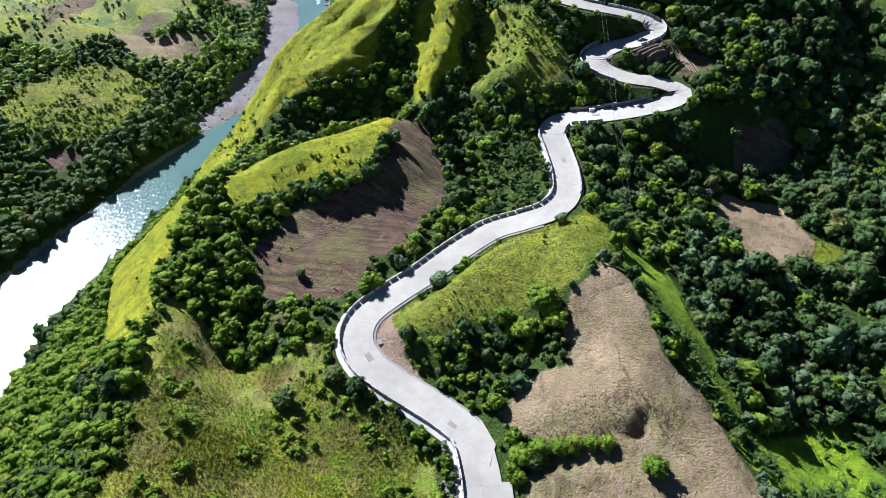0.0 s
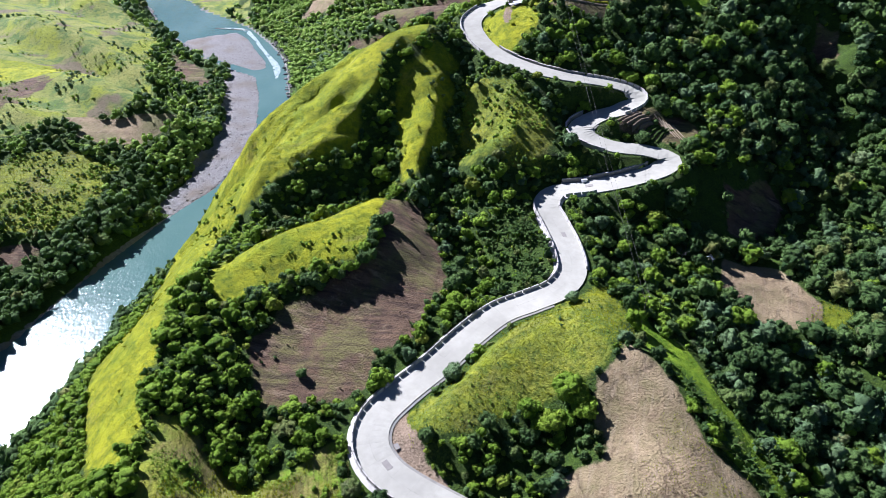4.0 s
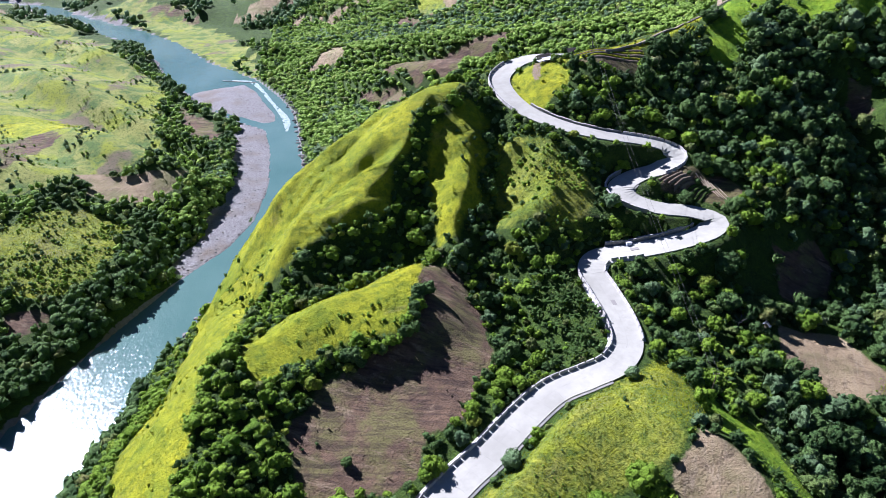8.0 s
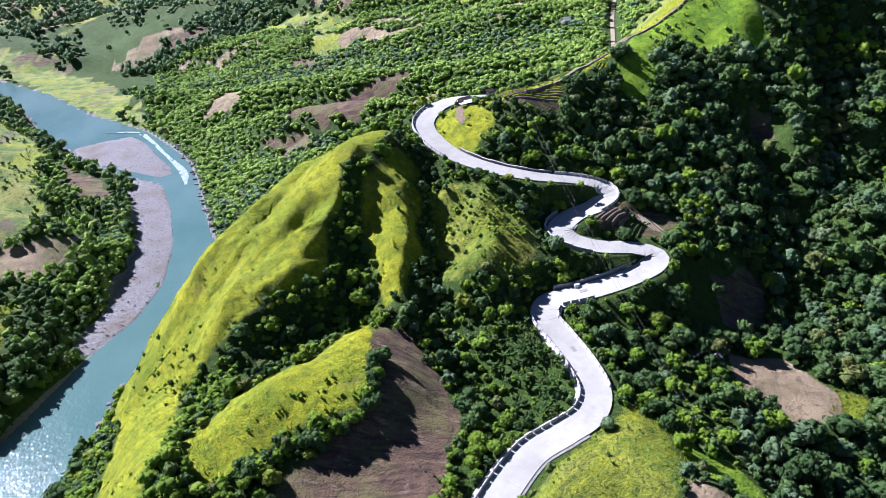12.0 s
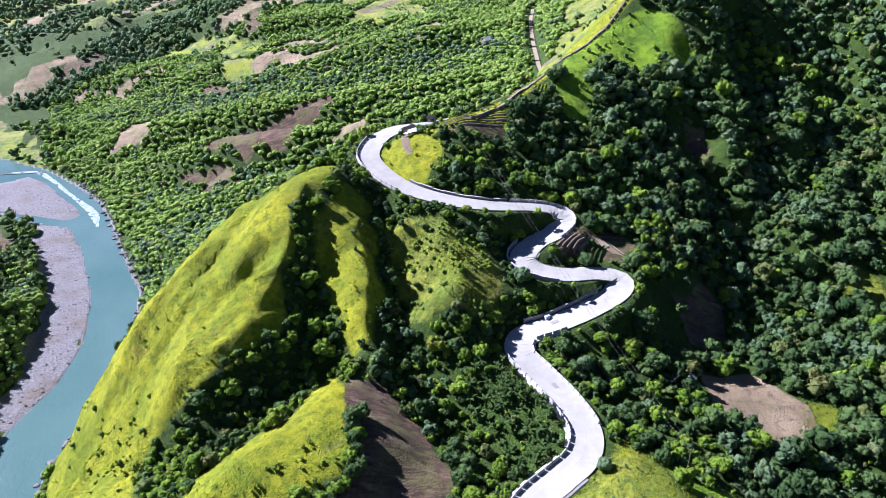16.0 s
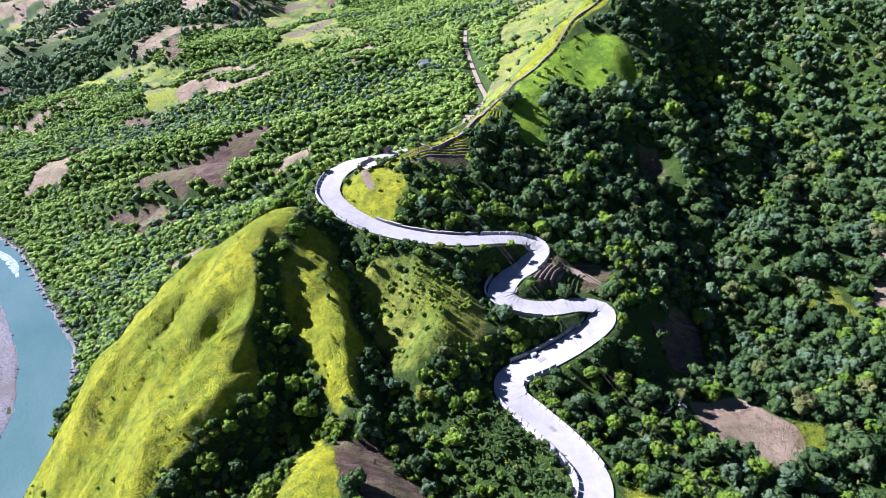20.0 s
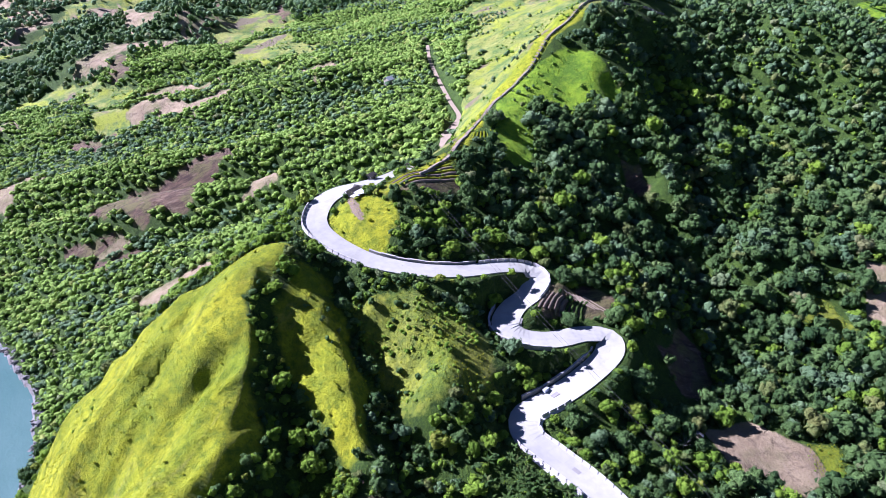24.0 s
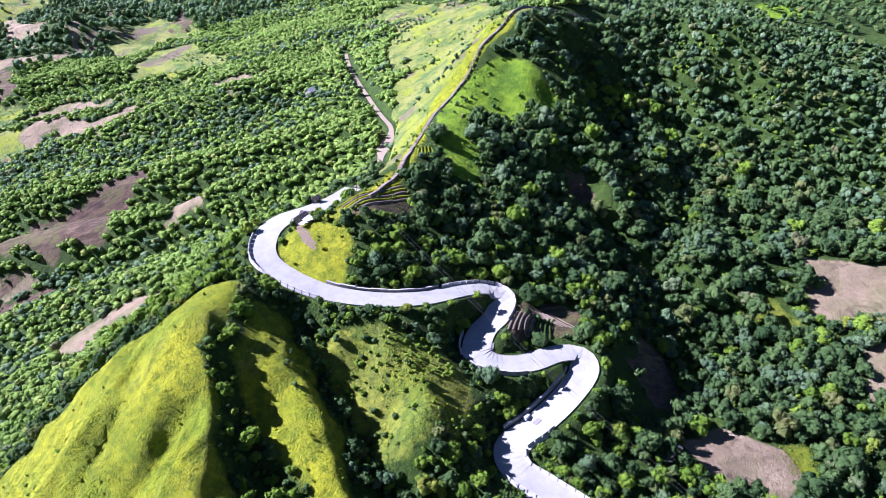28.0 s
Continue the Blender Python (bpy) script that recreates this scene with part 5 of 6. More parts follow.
BUSH = [crown(70 + i, 2, 7, 0.28, 0.7, 4, 3) for i in range(5)]


GROVE = [(13, 140), (27, 141), (28, 170), (15, 169), (12, 155)]


def rise(x, y, size, sink=0.2):
    return np.stack([x, y, land(x, y) + sink * size], 1)


# The eastern slope, its valley and the gullies: every tree that stands close to the road is a thing of its own
xc, yc = scatter(-115, -48, 40, 300, 2.35)
xa, ya = scatter(-48, 62, 40, 300, 3.0)
xb, yb = scatter(62, 215, 40, 300, 3.5)
x, y = np.r_[xc, xa, xb], np.r_[yc, ya, yb]
w = wooded(x, y) * (to_polygon(x, y, GROVE) > 0)
x, y = x[w > 0.5], y[w > 0.5]
size = np.where(x < 62, np.where(x < -48, 1.5, 1.6), 2.4) + 0.4 * wave(x, y, 30, 71) + rng.uniform(-0.4, 0.5, len(x))
size *= rng.choice([0.6, 0.75, 0.9, 1.0, 1.2, 1.5], len(x)) * np.where(to_line(x, y, ROAD[::3])[0] < 7.5, 0.8, 1.0)
young = ((x < -48) & (wave(x, y, 9, 77) > -0.45)) | ((wave(x, y, 22, 73) > -0.12) & (x < 66)) | ((x > 180) & (y > 215) & (wave(x, y, 22, 79) > 0.2)) | ((x > 60) & (rng.random(len(x)) < 0.05 + 0.25 * smooth(0.1, 0.5, wave(x, y, 30, 74))))
close = to_line(x, y, ROAD[::3])[0] + 0.12 * np.abs(y - 150) + 40 * (x < -48)
order = np.argsort(close)
single, rest = order[:290], order[290:]


def trunk_mesh(seed):
    r = np.random.default_rng(seed)
    bm = bmesh.new()
    me = []
    lean = r.uniform(-0.12, 0.12, 2)
    me.append(([(0, 0, -0.5), (lean[0] * 0.4, lean[1] * 0.4, 0.25), (lean[0], lean[1], 0.75)], [0.085, 0.065, 0.03]))
    for k in range(4):
        q = 2 * math.pi * (k + r.random()) / 4
        me.append(([(lean[0] * 0.4, lean[1] * 0.4, 0.2), (math.cos(q) * 0.25, math.sin(q) * 0.25, 0.5), (math.cos(q) * 0.42, math.sin(q) * 0.42, 0.8)], [0.045, 0.03, 0.015]))
    vs, fs, n = [], [], 0
    for pts, rad in me:
        t = tube(pts, rad, BARK, "limb", 5)
        v = np.empty(len(t.vertices) * 3)
        t.vertices.foreach_get("co", v)
        vs.append(v.reshape(-1, 3))
        fs += [[q + n for q in p.vertices] for p in t.polygons]
        n += len(t.vertices)
        bpy.data.meshes.remove(t)
    bm.free()
    return mesh_of("trunk", np.vstack(vs), fs, BARK, True)


def tree_kind(i, material, label):
    root = tagged(new("tree"), label, "tree", "trees beside the road")
    part("trunk", trunk_mesh(90 + i), root)
    part("crown", mesh_of("crown", *FINE[i % len(FINE)], material, True), root)
    return root


TREES = [tree_kind(i, m, l) for i, (m, l) in enumerate([
    (LEAF, "broadleaf tree with a dense dark green crown"), (LEAF_YOUNG, "young tree with a bright green crown"), (LEAF, "dark green tree with a lumpy crown"),
    (LEAF_BLUE, "tree with a dull grey-green crown"), (LEAF_YOUNG, "bushy tree with fresh green leaves"), (LEAF, "leafy dark tree with spreading limbs")])]
for k in single:
    s = float(size[k])
    kind = int(rng.integers(0, 6)) if not young[k] else int(rng.choice([1, 4, 1, 0]))
    m = pose(x[k], y[k], land(x[k], y[k])[0] + 0.1 * s, 0, 0, rng.uniform(0, 360)) @ Matrix.Diagonal((s * rng.uniform(0.9, 1.15), s * rng.uniform(0.9, 1.15), s * rng.uniform(0.9, 1.3), 1))
    copy_thing(TREES[kind], m)

x, y, size, young = x[rest], y[rest], size[rest], young[rest]
mood = rng.random(len(x)) + 0.35 * wave(x, y, 40, 75)
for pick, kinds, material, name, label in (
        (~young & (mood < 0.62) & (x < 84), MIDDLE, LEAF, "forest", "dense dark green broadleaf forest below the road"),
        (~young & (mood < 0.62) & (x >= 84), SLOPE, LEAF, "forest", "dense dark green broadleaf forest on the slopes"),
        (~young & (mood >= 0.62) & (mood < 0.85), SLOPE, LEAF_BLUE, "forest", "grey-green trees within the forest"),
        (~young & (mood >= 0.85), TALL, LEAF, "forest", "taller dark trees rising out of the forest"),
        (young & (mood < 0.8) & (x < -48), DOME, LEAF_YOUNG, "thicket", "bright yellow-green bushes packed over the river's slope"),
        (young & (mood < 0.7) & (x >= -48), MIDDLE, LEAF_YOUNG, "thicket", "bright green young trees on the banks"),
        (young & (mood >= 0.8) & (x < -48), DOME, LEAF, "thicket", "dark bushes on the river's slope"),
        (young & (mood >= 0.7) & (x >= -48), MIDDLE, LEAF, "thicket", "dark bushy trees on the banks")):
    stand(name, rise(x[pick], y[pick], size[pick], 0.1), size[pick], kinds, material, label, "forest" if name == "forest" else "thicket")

x, y = scatter(215, 430, 90, 390, 4.0, 0.5)
keep = wooded(x, y) > 0.5
x, y = x[keep], y[keep]
size = 2.7 + rng.uniform(-1.0, 1.1, len(x))
mood = rng.random(len(x))
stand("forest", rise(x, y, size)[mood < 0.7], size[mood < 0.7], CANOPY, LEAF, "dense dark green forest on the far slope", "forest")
stand("forest", rise(x, y, size)[mood >= 0.7], size[mood >= 0.7], CANOPY, LEAF_BLUE, "grey-green trees on the far slope", "forest")

x, y = scatter(440, 820, 150, 560, 7.5)
size = 3.2 + rng.uniform(-1.3, 1.5, len(x))
keep = rng.random(len(x)) < 0.8 + 0.4 * wave(x, y, 45, 97)
stand("forest", rise(x, y, size)[keep], size[keep], REMOTE, LEAF, "distant forest on the farthest eastern slope", "forest")

# The valley beyond the saddle
x, y = scatter(-110, 330, 300, 700, 3.2, 0.5)
keep = wooded(x, y) > 0.5
x, y = x[keep], y[keep]
fold = wave((0.8 * x - 0.6 * y) * 0.22, 0.6 * x + 0.8 * y, 24, 47)
size = 2.75 + 0.4 * wave(x, y, 40, 81) + rng.uniform(-0.7, 0.9, len(x))
# Sunlit crests and shaded folds are put into the choice of leaf colour
mood = rng.random(len(x)) * 0.75 - 0.42 * fold + 0.25 * wave(x, y, 60, 83)
for pick, material, label in ((mood < 0.68, LEAF_MID, "rounded woodland in the valley beyond, the crests' sunlight put into bright green leaves"), (mood >= 0.68, LEAF_BLUE, "trees in the folds of the valley, the folds' shade put into darker leaves")):
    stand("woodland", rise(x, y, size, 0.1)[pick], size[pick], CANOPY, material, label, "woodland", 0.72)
xa, ya = scatter(-330, -95, 410, 640, 5.4)
xb, yb = scatter(-235, -95, 130, 410, 3.4, 0.55)
x, y = np.r_[xa, xb], np.r_[ya, yb]
keep = wooded(x, y) > 0.5
x, y = x[keep], y[keep]
size = np.where(y > 410, 3.0, 2.5) + rng.uniform(-0.9, 1.0, len(x)) + 1.1 * smooth(20, 6, to_polygon(x, y, CHANNEL))
mood = wave(x, y, 26, 85) + rng.uniform(-0.5, 0.5, len(x)) + 0.02 * np.minimum(40, to_polygon(x, y, CHANNEL))
stand("woodland", rise(x, y, size)[mood < 0.45], size[mood < 0.45], CANOPY, LEAF, "dark green trees along the river's far bank", "woodland")
stand("woodland", rise(x, y, size)[mood >= 0.45], size[mood >= 0.45] * 0.9, CANOPY, LEAF_MID, "bright green scrub on the river's far bank", "woodland")
x, y = scatter(-420, 480, 690, 1120, 5.2, 0.5)
belt = fractal((0.8 * x + 0.6 * y) * 0.5, (0.8 * y - 0.6 * x) * 1.5, 60, 63, 3)
keep = ((belt > -0.10) | (to_polygon(x, y, FAR_WOOD) < 0) | (rng.random(len(x)) < 0.035)) & (to_polygon(x, y, CHANNEL) > 4) & (cover("gravel", x, y) < 0.3)
for kind in ("straw", "soil", "meadow"):
    keep &= cover(kind, x, y) < 0.5
x, y = x[keep], y[keep]
size = 3.7 + rng.uniform(-1.2, 1.2, len(x))
mood = rng.random(len(x)) + 0.4 * wave(x, y, 60, 89) + 0.5 * (to_polygon(x, y, FAR_WOOD) < 0)
stand("woodland", rise(x, y, size)[mood < 0.6], size[mood < 0.6], REMOTE, LEAF_BLUE, "distant woods in belts between the fields", "woodland")
stand("woodland", rise(x, y, size)[mood >= 0.6], size[mood >= 0.6], REMOTE, LEAF, "darker distant woods between the fields", "woodland")

x, y = scatter(-125, 130, -90, 42, 7.5)
keep = (to_line(x, y, ROAD[::3])[0] > 6) & (np.hypot(x + 20, y - 30) > 6)
x, y = x[keep], y[keep]
size = 2.6 + rng.uniform(-0.7, 0.9, len(x))
stand("woodland", rise(x, y, size), size, CANOPY, LEAF, "green scrubby woods on the lower slope", "woodland")

# Undergrowth between the trees
xa, ya = scatter(-110, 45, 45, 262, 2.3)
xb, yb = scatter(45, 290, 45, 290, 2.9)
x, y = np.r_[xa, xb], np.r_[ya, yb]
keep = (wooded(x, y, 4.7) > 0.3) & (rng.random(len(x)) < 0.85)
x, y = x[keep], y[keep]
size = rng.uniform(0.7, 1.6, len(x))
mood = rng.random(len(x)) + 0.5 * wave(x, y, 25, 87) + 0.5 * (x < -48)
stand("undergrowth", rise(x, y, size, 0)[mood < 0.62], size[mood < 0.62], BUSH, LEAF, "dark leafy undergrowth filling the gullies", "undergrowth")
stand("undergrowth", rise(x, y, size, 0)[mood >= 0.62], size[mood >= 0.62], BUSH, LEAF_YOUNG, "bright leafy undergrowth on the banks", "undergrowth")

# Shrubs on the open ground
def shrubs(kind, step, chance, lo, hi, material, label, clump=20, thin=0.0):
    xs_, ys_ = [], []
    for polygon in COVER[kind]:
        p = np.array(polygon)
        if np.hypot(p[:, 0].mean() - 20, p[:, 1].mean() - 170) > (420 if kind != "meadow" else 470):
            continue
        a, b = scatter(p[:, 0].min(), p[:, 0].max(), p[:, 1].min(), p[:, 1].max(), step)
        keep = (to_polygon(a, b, polygon) < 1.5) & (rng.random(len(a)) < chance * (1 + 1.2 * wave(a, b, clump, 91))) & (to_line(a, b, ROAD[::3])[0] > 4.8) & (wave(a, b, clump, 93) > thin) & (to_polygon(a, b, MOUND_TOP) > 0)
        xs_.append(a[keep]), ys_.append(b[keep])
    a, b = np.concatenate(xs_), np.concatenate(ys_)
    s = rng.uniform(lo, hi, len(a))
    return stand("shrubs", rise(a, b, s, 0.0), s, BUSH, material, label, "shrubs")


shrubs("grass", 2.0, 0.16, 0.3, 0.6, BLADE, "rank yellow-green grass clumps on the ridges", 7)
shrubs("grass", 2.4, 0.35, 0.3, 0.9, LEAF_YOUNG, "low green shrubs dotted over the grass ridges", 16, 0.38)
shrubs("grass", 3.4, 0.25, 0.5, 1.3, LEAF, "dark shrubs in the folds of the grass ridges", 18, 0.5)
shrubs("brush", 1.5, 0.55, 0.4, 1.1, LEAF_YOUNG, "green scrub on the spur", 9, -0.3)
shrubs("brush", 2.4, 0.35, 0.6, 1.6, LEAF, "dark scrub on the spur", 7, 0.0)
shrubs("olive", 1.8, 0.5, 0.2, 0.45, LEAF_YOUNG, "low green weeds in the hill's grass", 9, 0.1)
shrubs("olive", 3.4, 0.25, 0.4, 0.9, LEAF, "small dark shrubs on the grassy hill", 8, 0.3)
shrubs("lush", 2.6, 0.30, 0.4, 1.2, LEAF_YOUNG, "fresh green scrub on the steep meadow")
shrubs("lush", 3.2, 0.30, 0.6, 1.4, LEAF, "dark bushes scattered over the steep meadow", 10, 0.1)
shrubs("crop", 2.6, 0.35, 0.5, 1.2, LEAF_YOUNG, "weedy green shrubs in the old field", 9, 0.25)
shrubs("soil", 2.0, 0.22, 0.25, 0.5, DRY_WEED, "dry clods and weeds on the brown field", 8, 0.0)
shrubs("soil", 4.4, 0.30, 0.5, 1.5, LEAF, "scattered dark bushes on the bare fields", 11, 0.25)
shrubs("meadow", 3.2, 0.4, 0.4, 1.2, LEAF_YOUNG, "bright bushes scattered over the meadows", 16, 0.1)
shrubs("meadow", 4.0, 0.5, 0.7, 1.9, LEAF_BLUE, "bushes in rows along the pale meadows", 24, 0.35)


a, b = scatter(160, 275, 210, 292, 2.3)
keep = (to_polygon(a, b, UPPER_SLOPE) < 0) & (rng.random(len(a)) < 0.6)
a, b = a[keep], b[keep]
s = rng.uniform(0.5, 1.4, len(a))
stand("shrubs", rise(a, b, s, 0.0), s, BUSH, LEAF, "dark shrubs on the steep slope under the crest", "shrubs")


def tufts(kind, step, tall, material, label, name, category, lean=0.5, rows=False, patch=None):
    """Blades of grass or dry stalks, standing in tufts."""
    vs, ts = [], []
    for polygon in (COVER.get(kind) or COVER_PATCHES[kind]):
        p = np.array(polygon)
        if np.hypot(p[:, 0].mean() - 0, p[:, 1].mean() - 150) > (125 if kind in ("crop", "straw") else 215):
            continue
        a, b = scatter(p[:, 0].min(), p[:, 0].max(), p[:, 1].min(), p[:, 1].max(), step)
        if rows:
            a = np.round(a / 1.1) * 1.1 + rng.uniform(-0.12, 0.12, len(a))
        keep = (to_polygon(a, b, polygon) < 0.8) & (to_line(a, b, ROAD[::3])[0] > 5.2)
        if patch:
            keep &= fractal(a, b, patch[0], patch[2], 3) > patch[1]
        a, b = a[keep], b[keep]
        z = land(a, b)
        t = rng.random(len(a))
        for blade in range(2 if rows else 4):
            q = rng.uniform(0, 2 * math.pi, len(a))
            h, wdt = tall * rng.uniform(0.5, 1.2, len(a)), tall * (0.04 if rows else 0.3) * rng.uniform(0.6, 1.3, len(a))
            ox, oy = np.cos(q), np.sin(q)
            foot = np.stack([a + ox * 0.15, b + oy * 0.15, z - 0.05], 1)
            across = np.stack([-oy, ox, np.zeros(len(a))], 1) * wdt[:, None]
            tip = foot + np.stack([ox * h * lean, oy * h * lean, h], 1)
            vs.append(np.stack([foot - across, foot + across, tip], 1))
            ts.append(np.repeat(t, 3))
    v = np.concatenate([q.reshape(-1, 3) for q in vs])
    me = mesh_of(name, v, np.arange(len(v)).reshape(-1, 3), material)
    me.attributes.new("tint", "FLOAT", "POINT").data.foreach_set("value", np.concatenate(ts).astype(np.float32))
    return tagged(new(name, me), label, category, kind="stuff")


tufts("grass", 0.8, 0.26, BLADE, "tall yellow-green grass on the ridges", "grass", "grass", 0.7)
tufts("olive", 0.7, 0.34, BLADE, "coarse grass on the rounded hill", "grass", "grass", 0.7)
tufts("brush", 1.0, 0.4, BLADE, "coarse grass on the spur", "grass", "grass", 0.7)
tufts("lush", 1.2, 0.4, LEAF_YOUNG, "lush green grass on the steep bank", "grass", "grass", 0.8)
tufts("crop", 0.6, 0.95, STALK, "dry maize stalks standing in rows", "stalks", "maize stalks", 0.12, True, (16, -0.1, 301))
tufts("crop", 0.55, 0.4, LEAF_YOUNG, "bright green weeds spreading through the old field", "weeds", "weeds", 0.9, False, (9, 0.15, 311))
tufts("crop", 0.55, 0.4, BLADE, "yellow-green grass between the maize stalks", "grass", "grass", 0.9, False, (14, -0.1, 321))
tufts("straw", 0.75, 0.17, DRY_WEED, "short dry stubble on the bare hill", "stubble", "stubble", 0.9)
tufts("dry_weeds", 0.6, 0.36, DRY_WEED, "dry brown weeds above the hedge", "weeds", "weeds", 0.6)
tufts("green_weeds", 0.6, 0.24, BLADE, "thin green weeds on the bare hill's crest", "weeds", "weeds", 0.8, False, (10, 0.0, 331))
tufts("weedy_foot", 0.6, 0.3, BLADE, "thin green weeds at the bare hill's foot", "weeds", "weeds", 0.8, False, (8, 0.1, 341))

# Clumps of bright weeds in the old field
spots = np.array([(-48, 77, 3.5), (-45, 68, 2.5), (-51, 86, 3.0), (-36, 73, 2.0), (-24, 92, 4.0), (-20, 86, 3.0), (-28, 77, 2.5), (-14, 80, 2.5), (-53, 97, 3.0), (-8, 68, 3.0), (-50, 62, 3.0)])
pick = rng.integers(0, len(spots), 150)
q, far = rng.uniform(0, 2 * math.pi, 150), rng.random(150) ** 0.6
a, b = spots[pick, 0] + np.cos(q) * far * spots[pick, 2], spots[pick, 1] + np.sin(q) * far * spots[pick, 2]
s = rng.uniform(0.45, 1.1, 150)
stand("weeds", rise(a, b, s, 0), s, DOME, LEAF_YOUNG, "leafy lime-green weeds in clumps in the old field", "weeds")

# Bananas
def banana_leaf(seed):
    r = np.random.default_rng(seed)
    n, v, f = 7, [], []
    for i in range(n):
        t = i / (n - 1)
        out, up = 1.9 * t, 1.2 * t - 1.35 * t * t
        wide = 0.34 * math.sin(math.pi * min(1, 0.12 + 0.9 * t)) + 0.02
        for s, drop in ((-1, -0.1), (0, 0), (1, -0.1)):
            v.append((out, s * wide, up + drop * abs(s) + 0.03 * r.standard_normal()))
    for i in range(n - 1):
        for k in range(2):
            f.append((i * 3 + k, i * 3 + k + 1, i * 3 + k + 4, i * 3 + k + 3))
    return mesh_of("leaf", v, f, BANANA, True)


BANANA_LEAVES = [banana_leaf(i) for i in range(3)]
STEM = tube([(0, 0, -0.3), (0.03, 0, 0.9), (0, 0.02, 1.9)], [0.15, 0.12, 0.07], LEAF_YOUNG, "stem", 6)


def banana():
    root = tagged(new("banana_plant"), "banana plant with long arching green leaves", "banana plant", "banana plants on the banks")
    part("stem", STEM, root)
    for i in range(7):
        ob = part("leaf", BANANA_LEAVES[i % 3], root)
        ob.matrix_basis = pose(0, 0, 1.75, 0, -25 - 18 * (i % 3), 360 * i / 7 + 20 * math.sin(i))
    return root


proto = banana()
spots = [(x_, y_) for x_, y_ in zip(rng.uniform(12, 26.5, 110), rng.uniform(140, 170, 110)) if to_line(np.array([x_]), np.array([y_]), ROAD[::3])[0][0] > 5.8][:56]
for t in np.linspace(0, 1, 30):
    spots.append((42.5 + 16 * t + rng.uniform(-0.9, 1.6), 100 - 33 * t + rng.uniform(-1.4, 1.4)))
spots += [(56 + rng.uniform(0, 9), 88 + rng.uniform(0, 9)) for _ in range(10)] + [(60 + 2.6 * k + rng.uniform(-1, 1), 62 + 1.2 * k + rng.uniform(-2, 2)) for k in range(9)]
for i, (x_, y_) in reversed(list(enumerate(spots))):
    s = rng.uniform(0.8, 1.25)
    m = pose(x_, y_, land(x_, y_)[0], rng.uniform(-6, 6), rng.uniform(-6, 6), rng.uniform(0, 360)) @ Matrix.Diagonal((s, s, s, 1))
    if i:
        copy_thing(proto, m)
    else:
        proto.matrix_basis = m

# Single bushes and trees that stand alone on open ground
for x_, y_, s, kind, label in (
        (-31.5, 86.5, 2.9, 0, "lone dark round tree in the old maize field"), (14.5, 73.0, 3.0, 4, "fresh green bush at the field's corner"), (17.8, 73.6, 2.7, 1, "fresh green bush at the foot of the bare hill"),
        (21.0, 73.6, 2.4, 4, "leafy bush in the hedge below the bare hill"), (23.8, 73.4, 2.2, 1, "leafy bush in the hedge below the bare hill"), (26.6, 73.0, 2.0, 4, "low bush in the hedge below the bare hill"),
        (29.2, 72.2, 1.8, 1, "low bush at the end of the hedge"), (36.0, 66.6, 2.7, 4, "single green bush on the bare hill"), (-48.0, 77.6, 1.4, 1, "bright bush in the maize field"),
        (-45.2, 68.4, 1.1, 4, "bright bush in the maize field"), (-36.0, 73.4, 0.9, 1, "small bright bush in the maize field"), (-31.2, 104.2, 1.7, 1, "bright green tree in the wooded hollow"),
        (28.8, 133.2, 2.0, 3, "lone grey-green bush leaning over the road's edge"), (-33.5, 121.5, 1.5, 0, "dark bush in the brown field"), (-17.5, 118.2, 2.0, 2, "dark tree below the road barrier"),
        (-10.8, 128, 1.6, 4, "leafy bush between field and road"), (21.5, 105.0, 4.2, 1, "green tree in the hollow behind the bare hill"), (17.0, 101.0, 3.4, 4, "dark tree in the hollow behind the bare hill"),
        (12, 100, 2.0, 2, "dark tree over the shaded bank"), (9, 96.5, 1.9, 5, "dark tree over the shaded bank"), (5.0, 97.5, 1.6, 4, "bushy tree over the shaded bank"), (0.5, 98.5, 1.5, 0, "dark bush over the cut bank"),
        (23.2, 100.5, 3.0, 4, "fresh green tree at the edge of the bare hill"), (13.0, 104.5, 2.6, 1, "green bush on the mound's flank"), (12.8, 71.0, 2.2, 1, "fresh green bush at the road's lowest bend"), (38.6, 254.6, 1.5, 0, "dark bush below the low house"), (47.5, 272.5, 2.0, 5, "leafy tree over the shed at the summit"), (44.5, 262.5, 1.3, 4, "bush beside the knoll garden"), (31.0, 257.0, 0.9, 2, "small dark bush at the bend's kerb"), (-1, 172, 1.7, 1, "bright green tree at the field's upper edge"), (13.5, 95.5, 1.5, 2, "dark bush in the pit")):
    m = pose(x_, y_, land(x_, y_)[0] + 0.05, 0, 0, 40 * s) @ Matrix.Diagonal((s, s, s * 1.1, 1))
    tagged(copy_thing(TREES[kind], m), label, "bush" if s < 1.6 else "tree", "trees on open ground")
for kind, (x_, y_, s) in enumerate(((41, 168, 1.6), (39.5, 162, 1.5), (56, 170, 1.8), (24.5, 178, 1.7), (38.5, 154, 1.4), (62, 171, 1.9))):
    TREES[kind].matrix_basis = pose(x_, y_, land(x_, y_)[0], 0, 0, 60 * kind) @ Matrix.Diagonal((s, s, s * 1.1, 1))

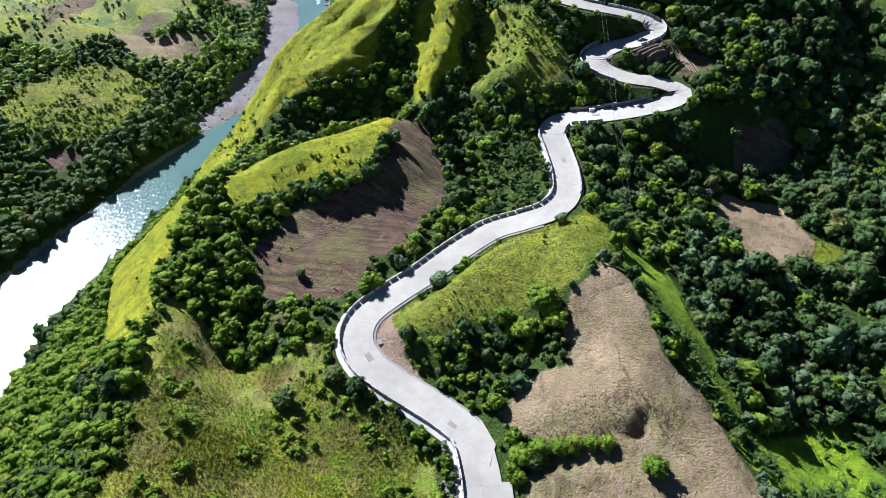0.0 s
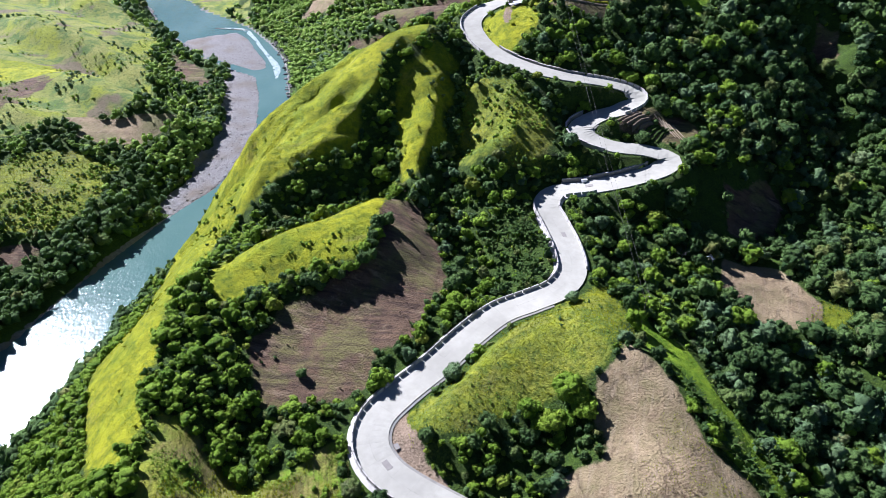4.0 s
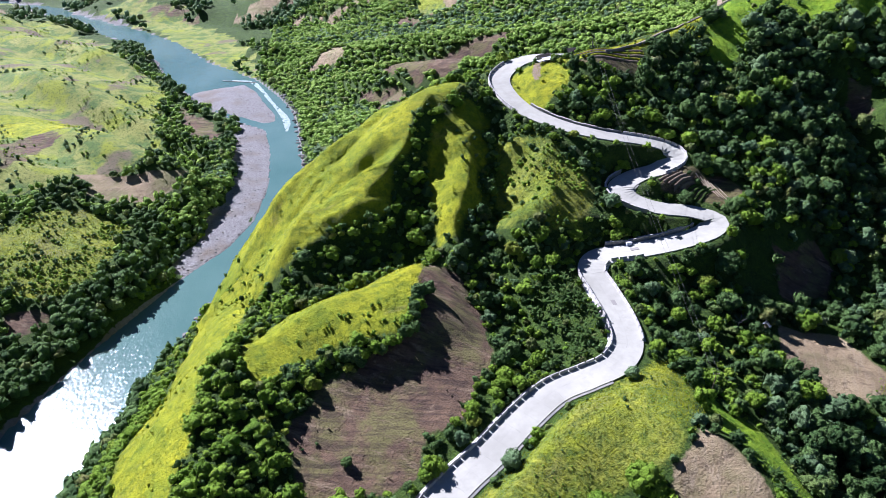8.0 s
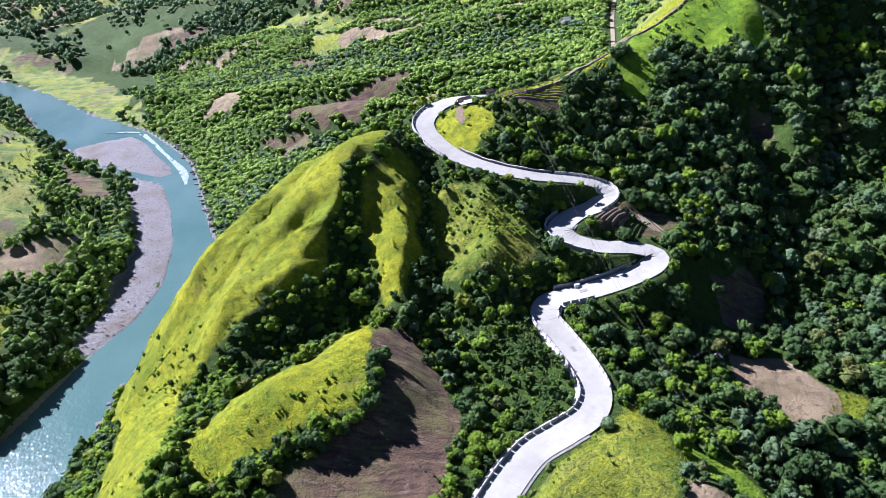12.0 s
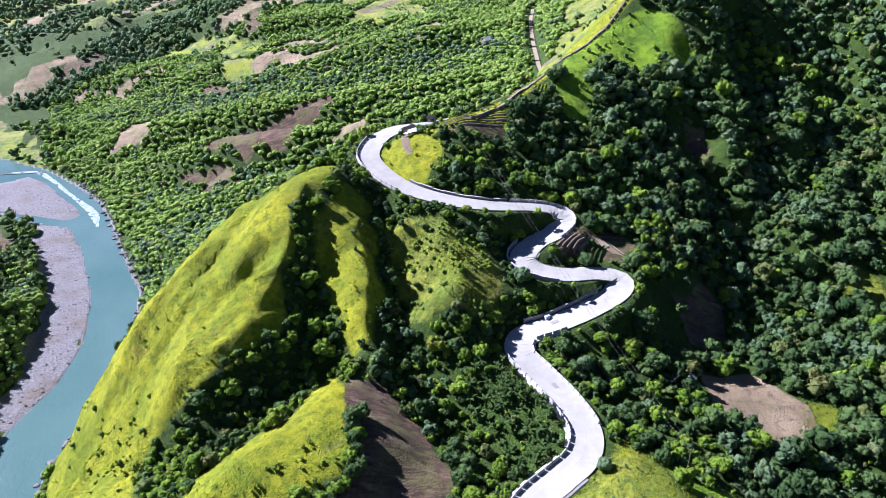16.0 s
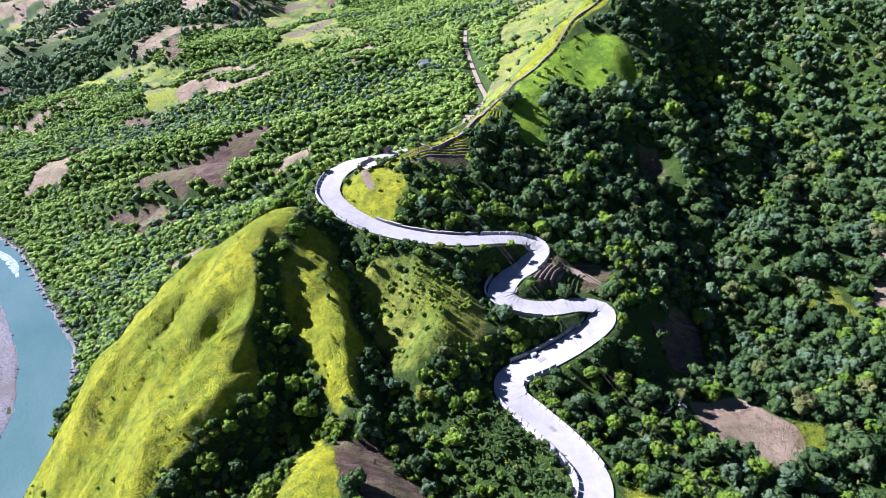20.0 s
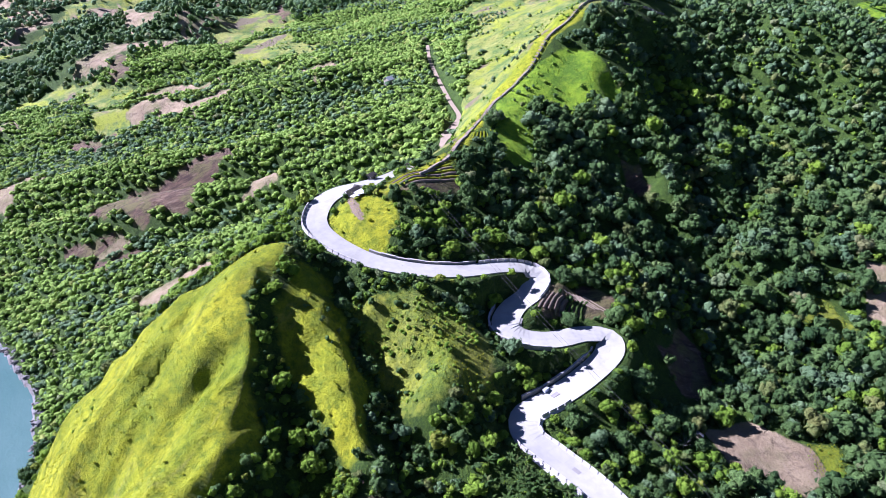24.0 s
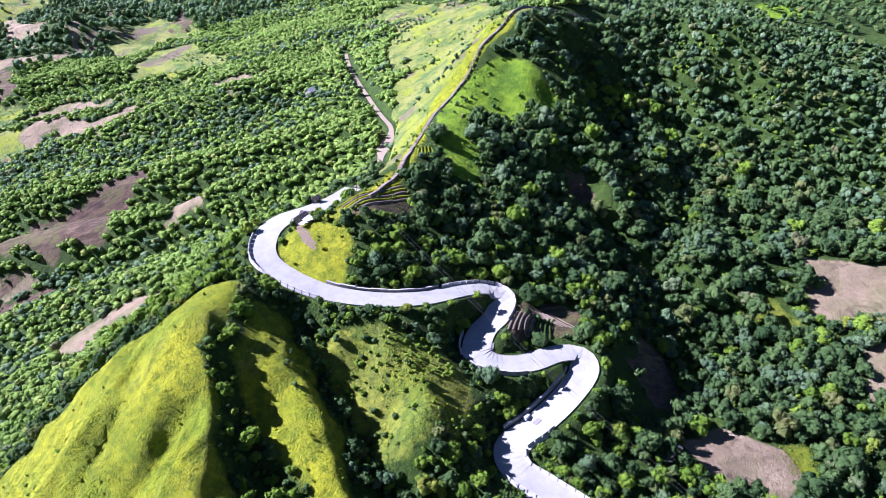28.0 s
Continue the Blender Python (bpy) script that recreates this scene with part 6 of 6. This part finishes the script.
# A row of bushes along the mound's steep side
edge = spline([(-14, 164, 0), (-17.5, 156, 0), (-20, 149.5, 0), (-28, 147, 0), (-37, 146, 0), (-46, 143.5, 0)], 1.9)
for k, p in enumerate(edge):
    s = rng.uniform(0.9, 1.5)
    x_, y_ = p[0] + rng.uniform(-1, 1), p[1] + rng.uniform(-1.2, 1)
    m = pose(x_, y_, land(x_, y_)[0], 0, 0, rng.uniform(0, 360)) @ Matrix.Diagonal((s, s, s * 1.1, 1))
    tagged(copy_thing(TREES[int(rng.choice([0, 2, 5, 4, 1]))], m), "leafy bush on the steep side of the grassy mound", "bush", "bushes along the mound")

# Bare dead shrubs at the edge of the eastern field
for x_, y_, s in ((63.5, 152.6, 1.0), (69.5, 136.5, 0.9)):
    root = tagged(new("dead_shrub"), "leafless grey shrub with forking branches", "dead shrub", "dead shrubs")
    r = np.random.default_rng(int(x_))
    part("stem", tube([(0, 0, -0.3), (0.1, 0, 0.8)], [0.12, 0.09], STONE, "stem", 6), root)
    for k in range(11):
        q, up = 2 * math.pi * k / 11, r.uniform(0.9, 2.4)
        part("branch", tube([(0.1, 0, 0.6), (math.cos(q) * 0.8, math.sin(q) * 0.8, 0.7 + up * 0.6), (math.cos(q + 0.3) * 1.7, math.sin(q + 0.3) * 1.7, 0.8 + up)], [0.06, 0.045, 0.015], STONE, "branch", 4), root)
    root.matrix_world = pose(x_, y_, land(x_, y_)[0]) @ Matrix.Diagonal((s, s, s, 1))

# Stones: riprap below the lowest bend, boulders along the river
a, b = rng.uniform(0.2, 2.6, 90), rng.uniform(62, 78, 90)
stones("riprap", rise(a, b, np.zeros(90)), rng.uniform(0.25, 0.75, 90), "pale broken rock heaped below the road", "rocks")
line = spline([(x_, y_, 0) for x_, y_ in EAST_BANK[2:15]], 1.3)
nrm = offsets(line)
far = rng.uniform(-1.5, 3.0, len(line))
a, b = line[:, 0] + nrm[:, 0] * far, line[:, 1] + nrm[:, 1] * far
s = rng.uniform(0.3, 1.5, len(a)) ** 1.4
stones("boulders", np.stack([a, b, np.maximum(land(a, b), -0.3) + 0.1 * s], 1), s, "dark boulders along the river's edge", "boulders")
a, b = rng.uniform(-116, -76, 900), rng.uniform(262, 500, 900)
keep = (cover("gravel", a, b) > 0.8)
a, b = a[keep], b[keep]
s = rng.uniform(0.15, 0.6, len(a))
stones("cobbles", np.stack([a, b, land(a, b)], 1), s, "grey cobbles strewn over the gravel bar", "cobbles")

# White water from the weir down the eastern arm
def ribbon(points, widths, lift):
    line = spline([(*p, w) for p, w in zip(points, widths)], 2)
    n = offsets(line)
    v, f = [], []
    cols = 7
    for p, o in zip(line, n):
        for k in range(cols):
            q = p[:2] + o * p[2] * (k / (cols - 1) - 0.5)
            edge = 1 - abs(2 * k / (cols - 1) - 1)
            v.append((*q, -0.06 + lift * min(1, 2 * edge) + 0.10 * edge * wave(q[0], q[1], 1.6, 5)))
    for i in range(len(line) - 1):
        for k in range(cols - 1):
            f.append((i * cols + k, i * cols + k + 1, i * cols + k + cols + 1, i * cols + k + cols))
    return v, f


tagged(new("rapids", mesh_of("rapids", *ribbon([(-126, 530), (-112, 524), (-103, 507), (-94, 482), (-85, 458), (-79, 440), (-77, 420)], [2.0, 6.0, 4.0, 3.5, 4.5, 7.0, 2.0], 0.10), FOAM, True)), "white rapids running down from a low weir", "rapids", kind="structure")
for k in range(6):
    bm = bmesh.new()
    box(bm, pose(-131 + 4.2 * k, 528.5 - 1.2 * k, 0.0, 0, 0, -16), (4.1, 0.9, 0.7), 0.06)
    tagged(new("weir_block", from_bm("weir_block", bm, WALL_CONCRETE)), "low concrete weir block across the river", "weir", "weir blocks")
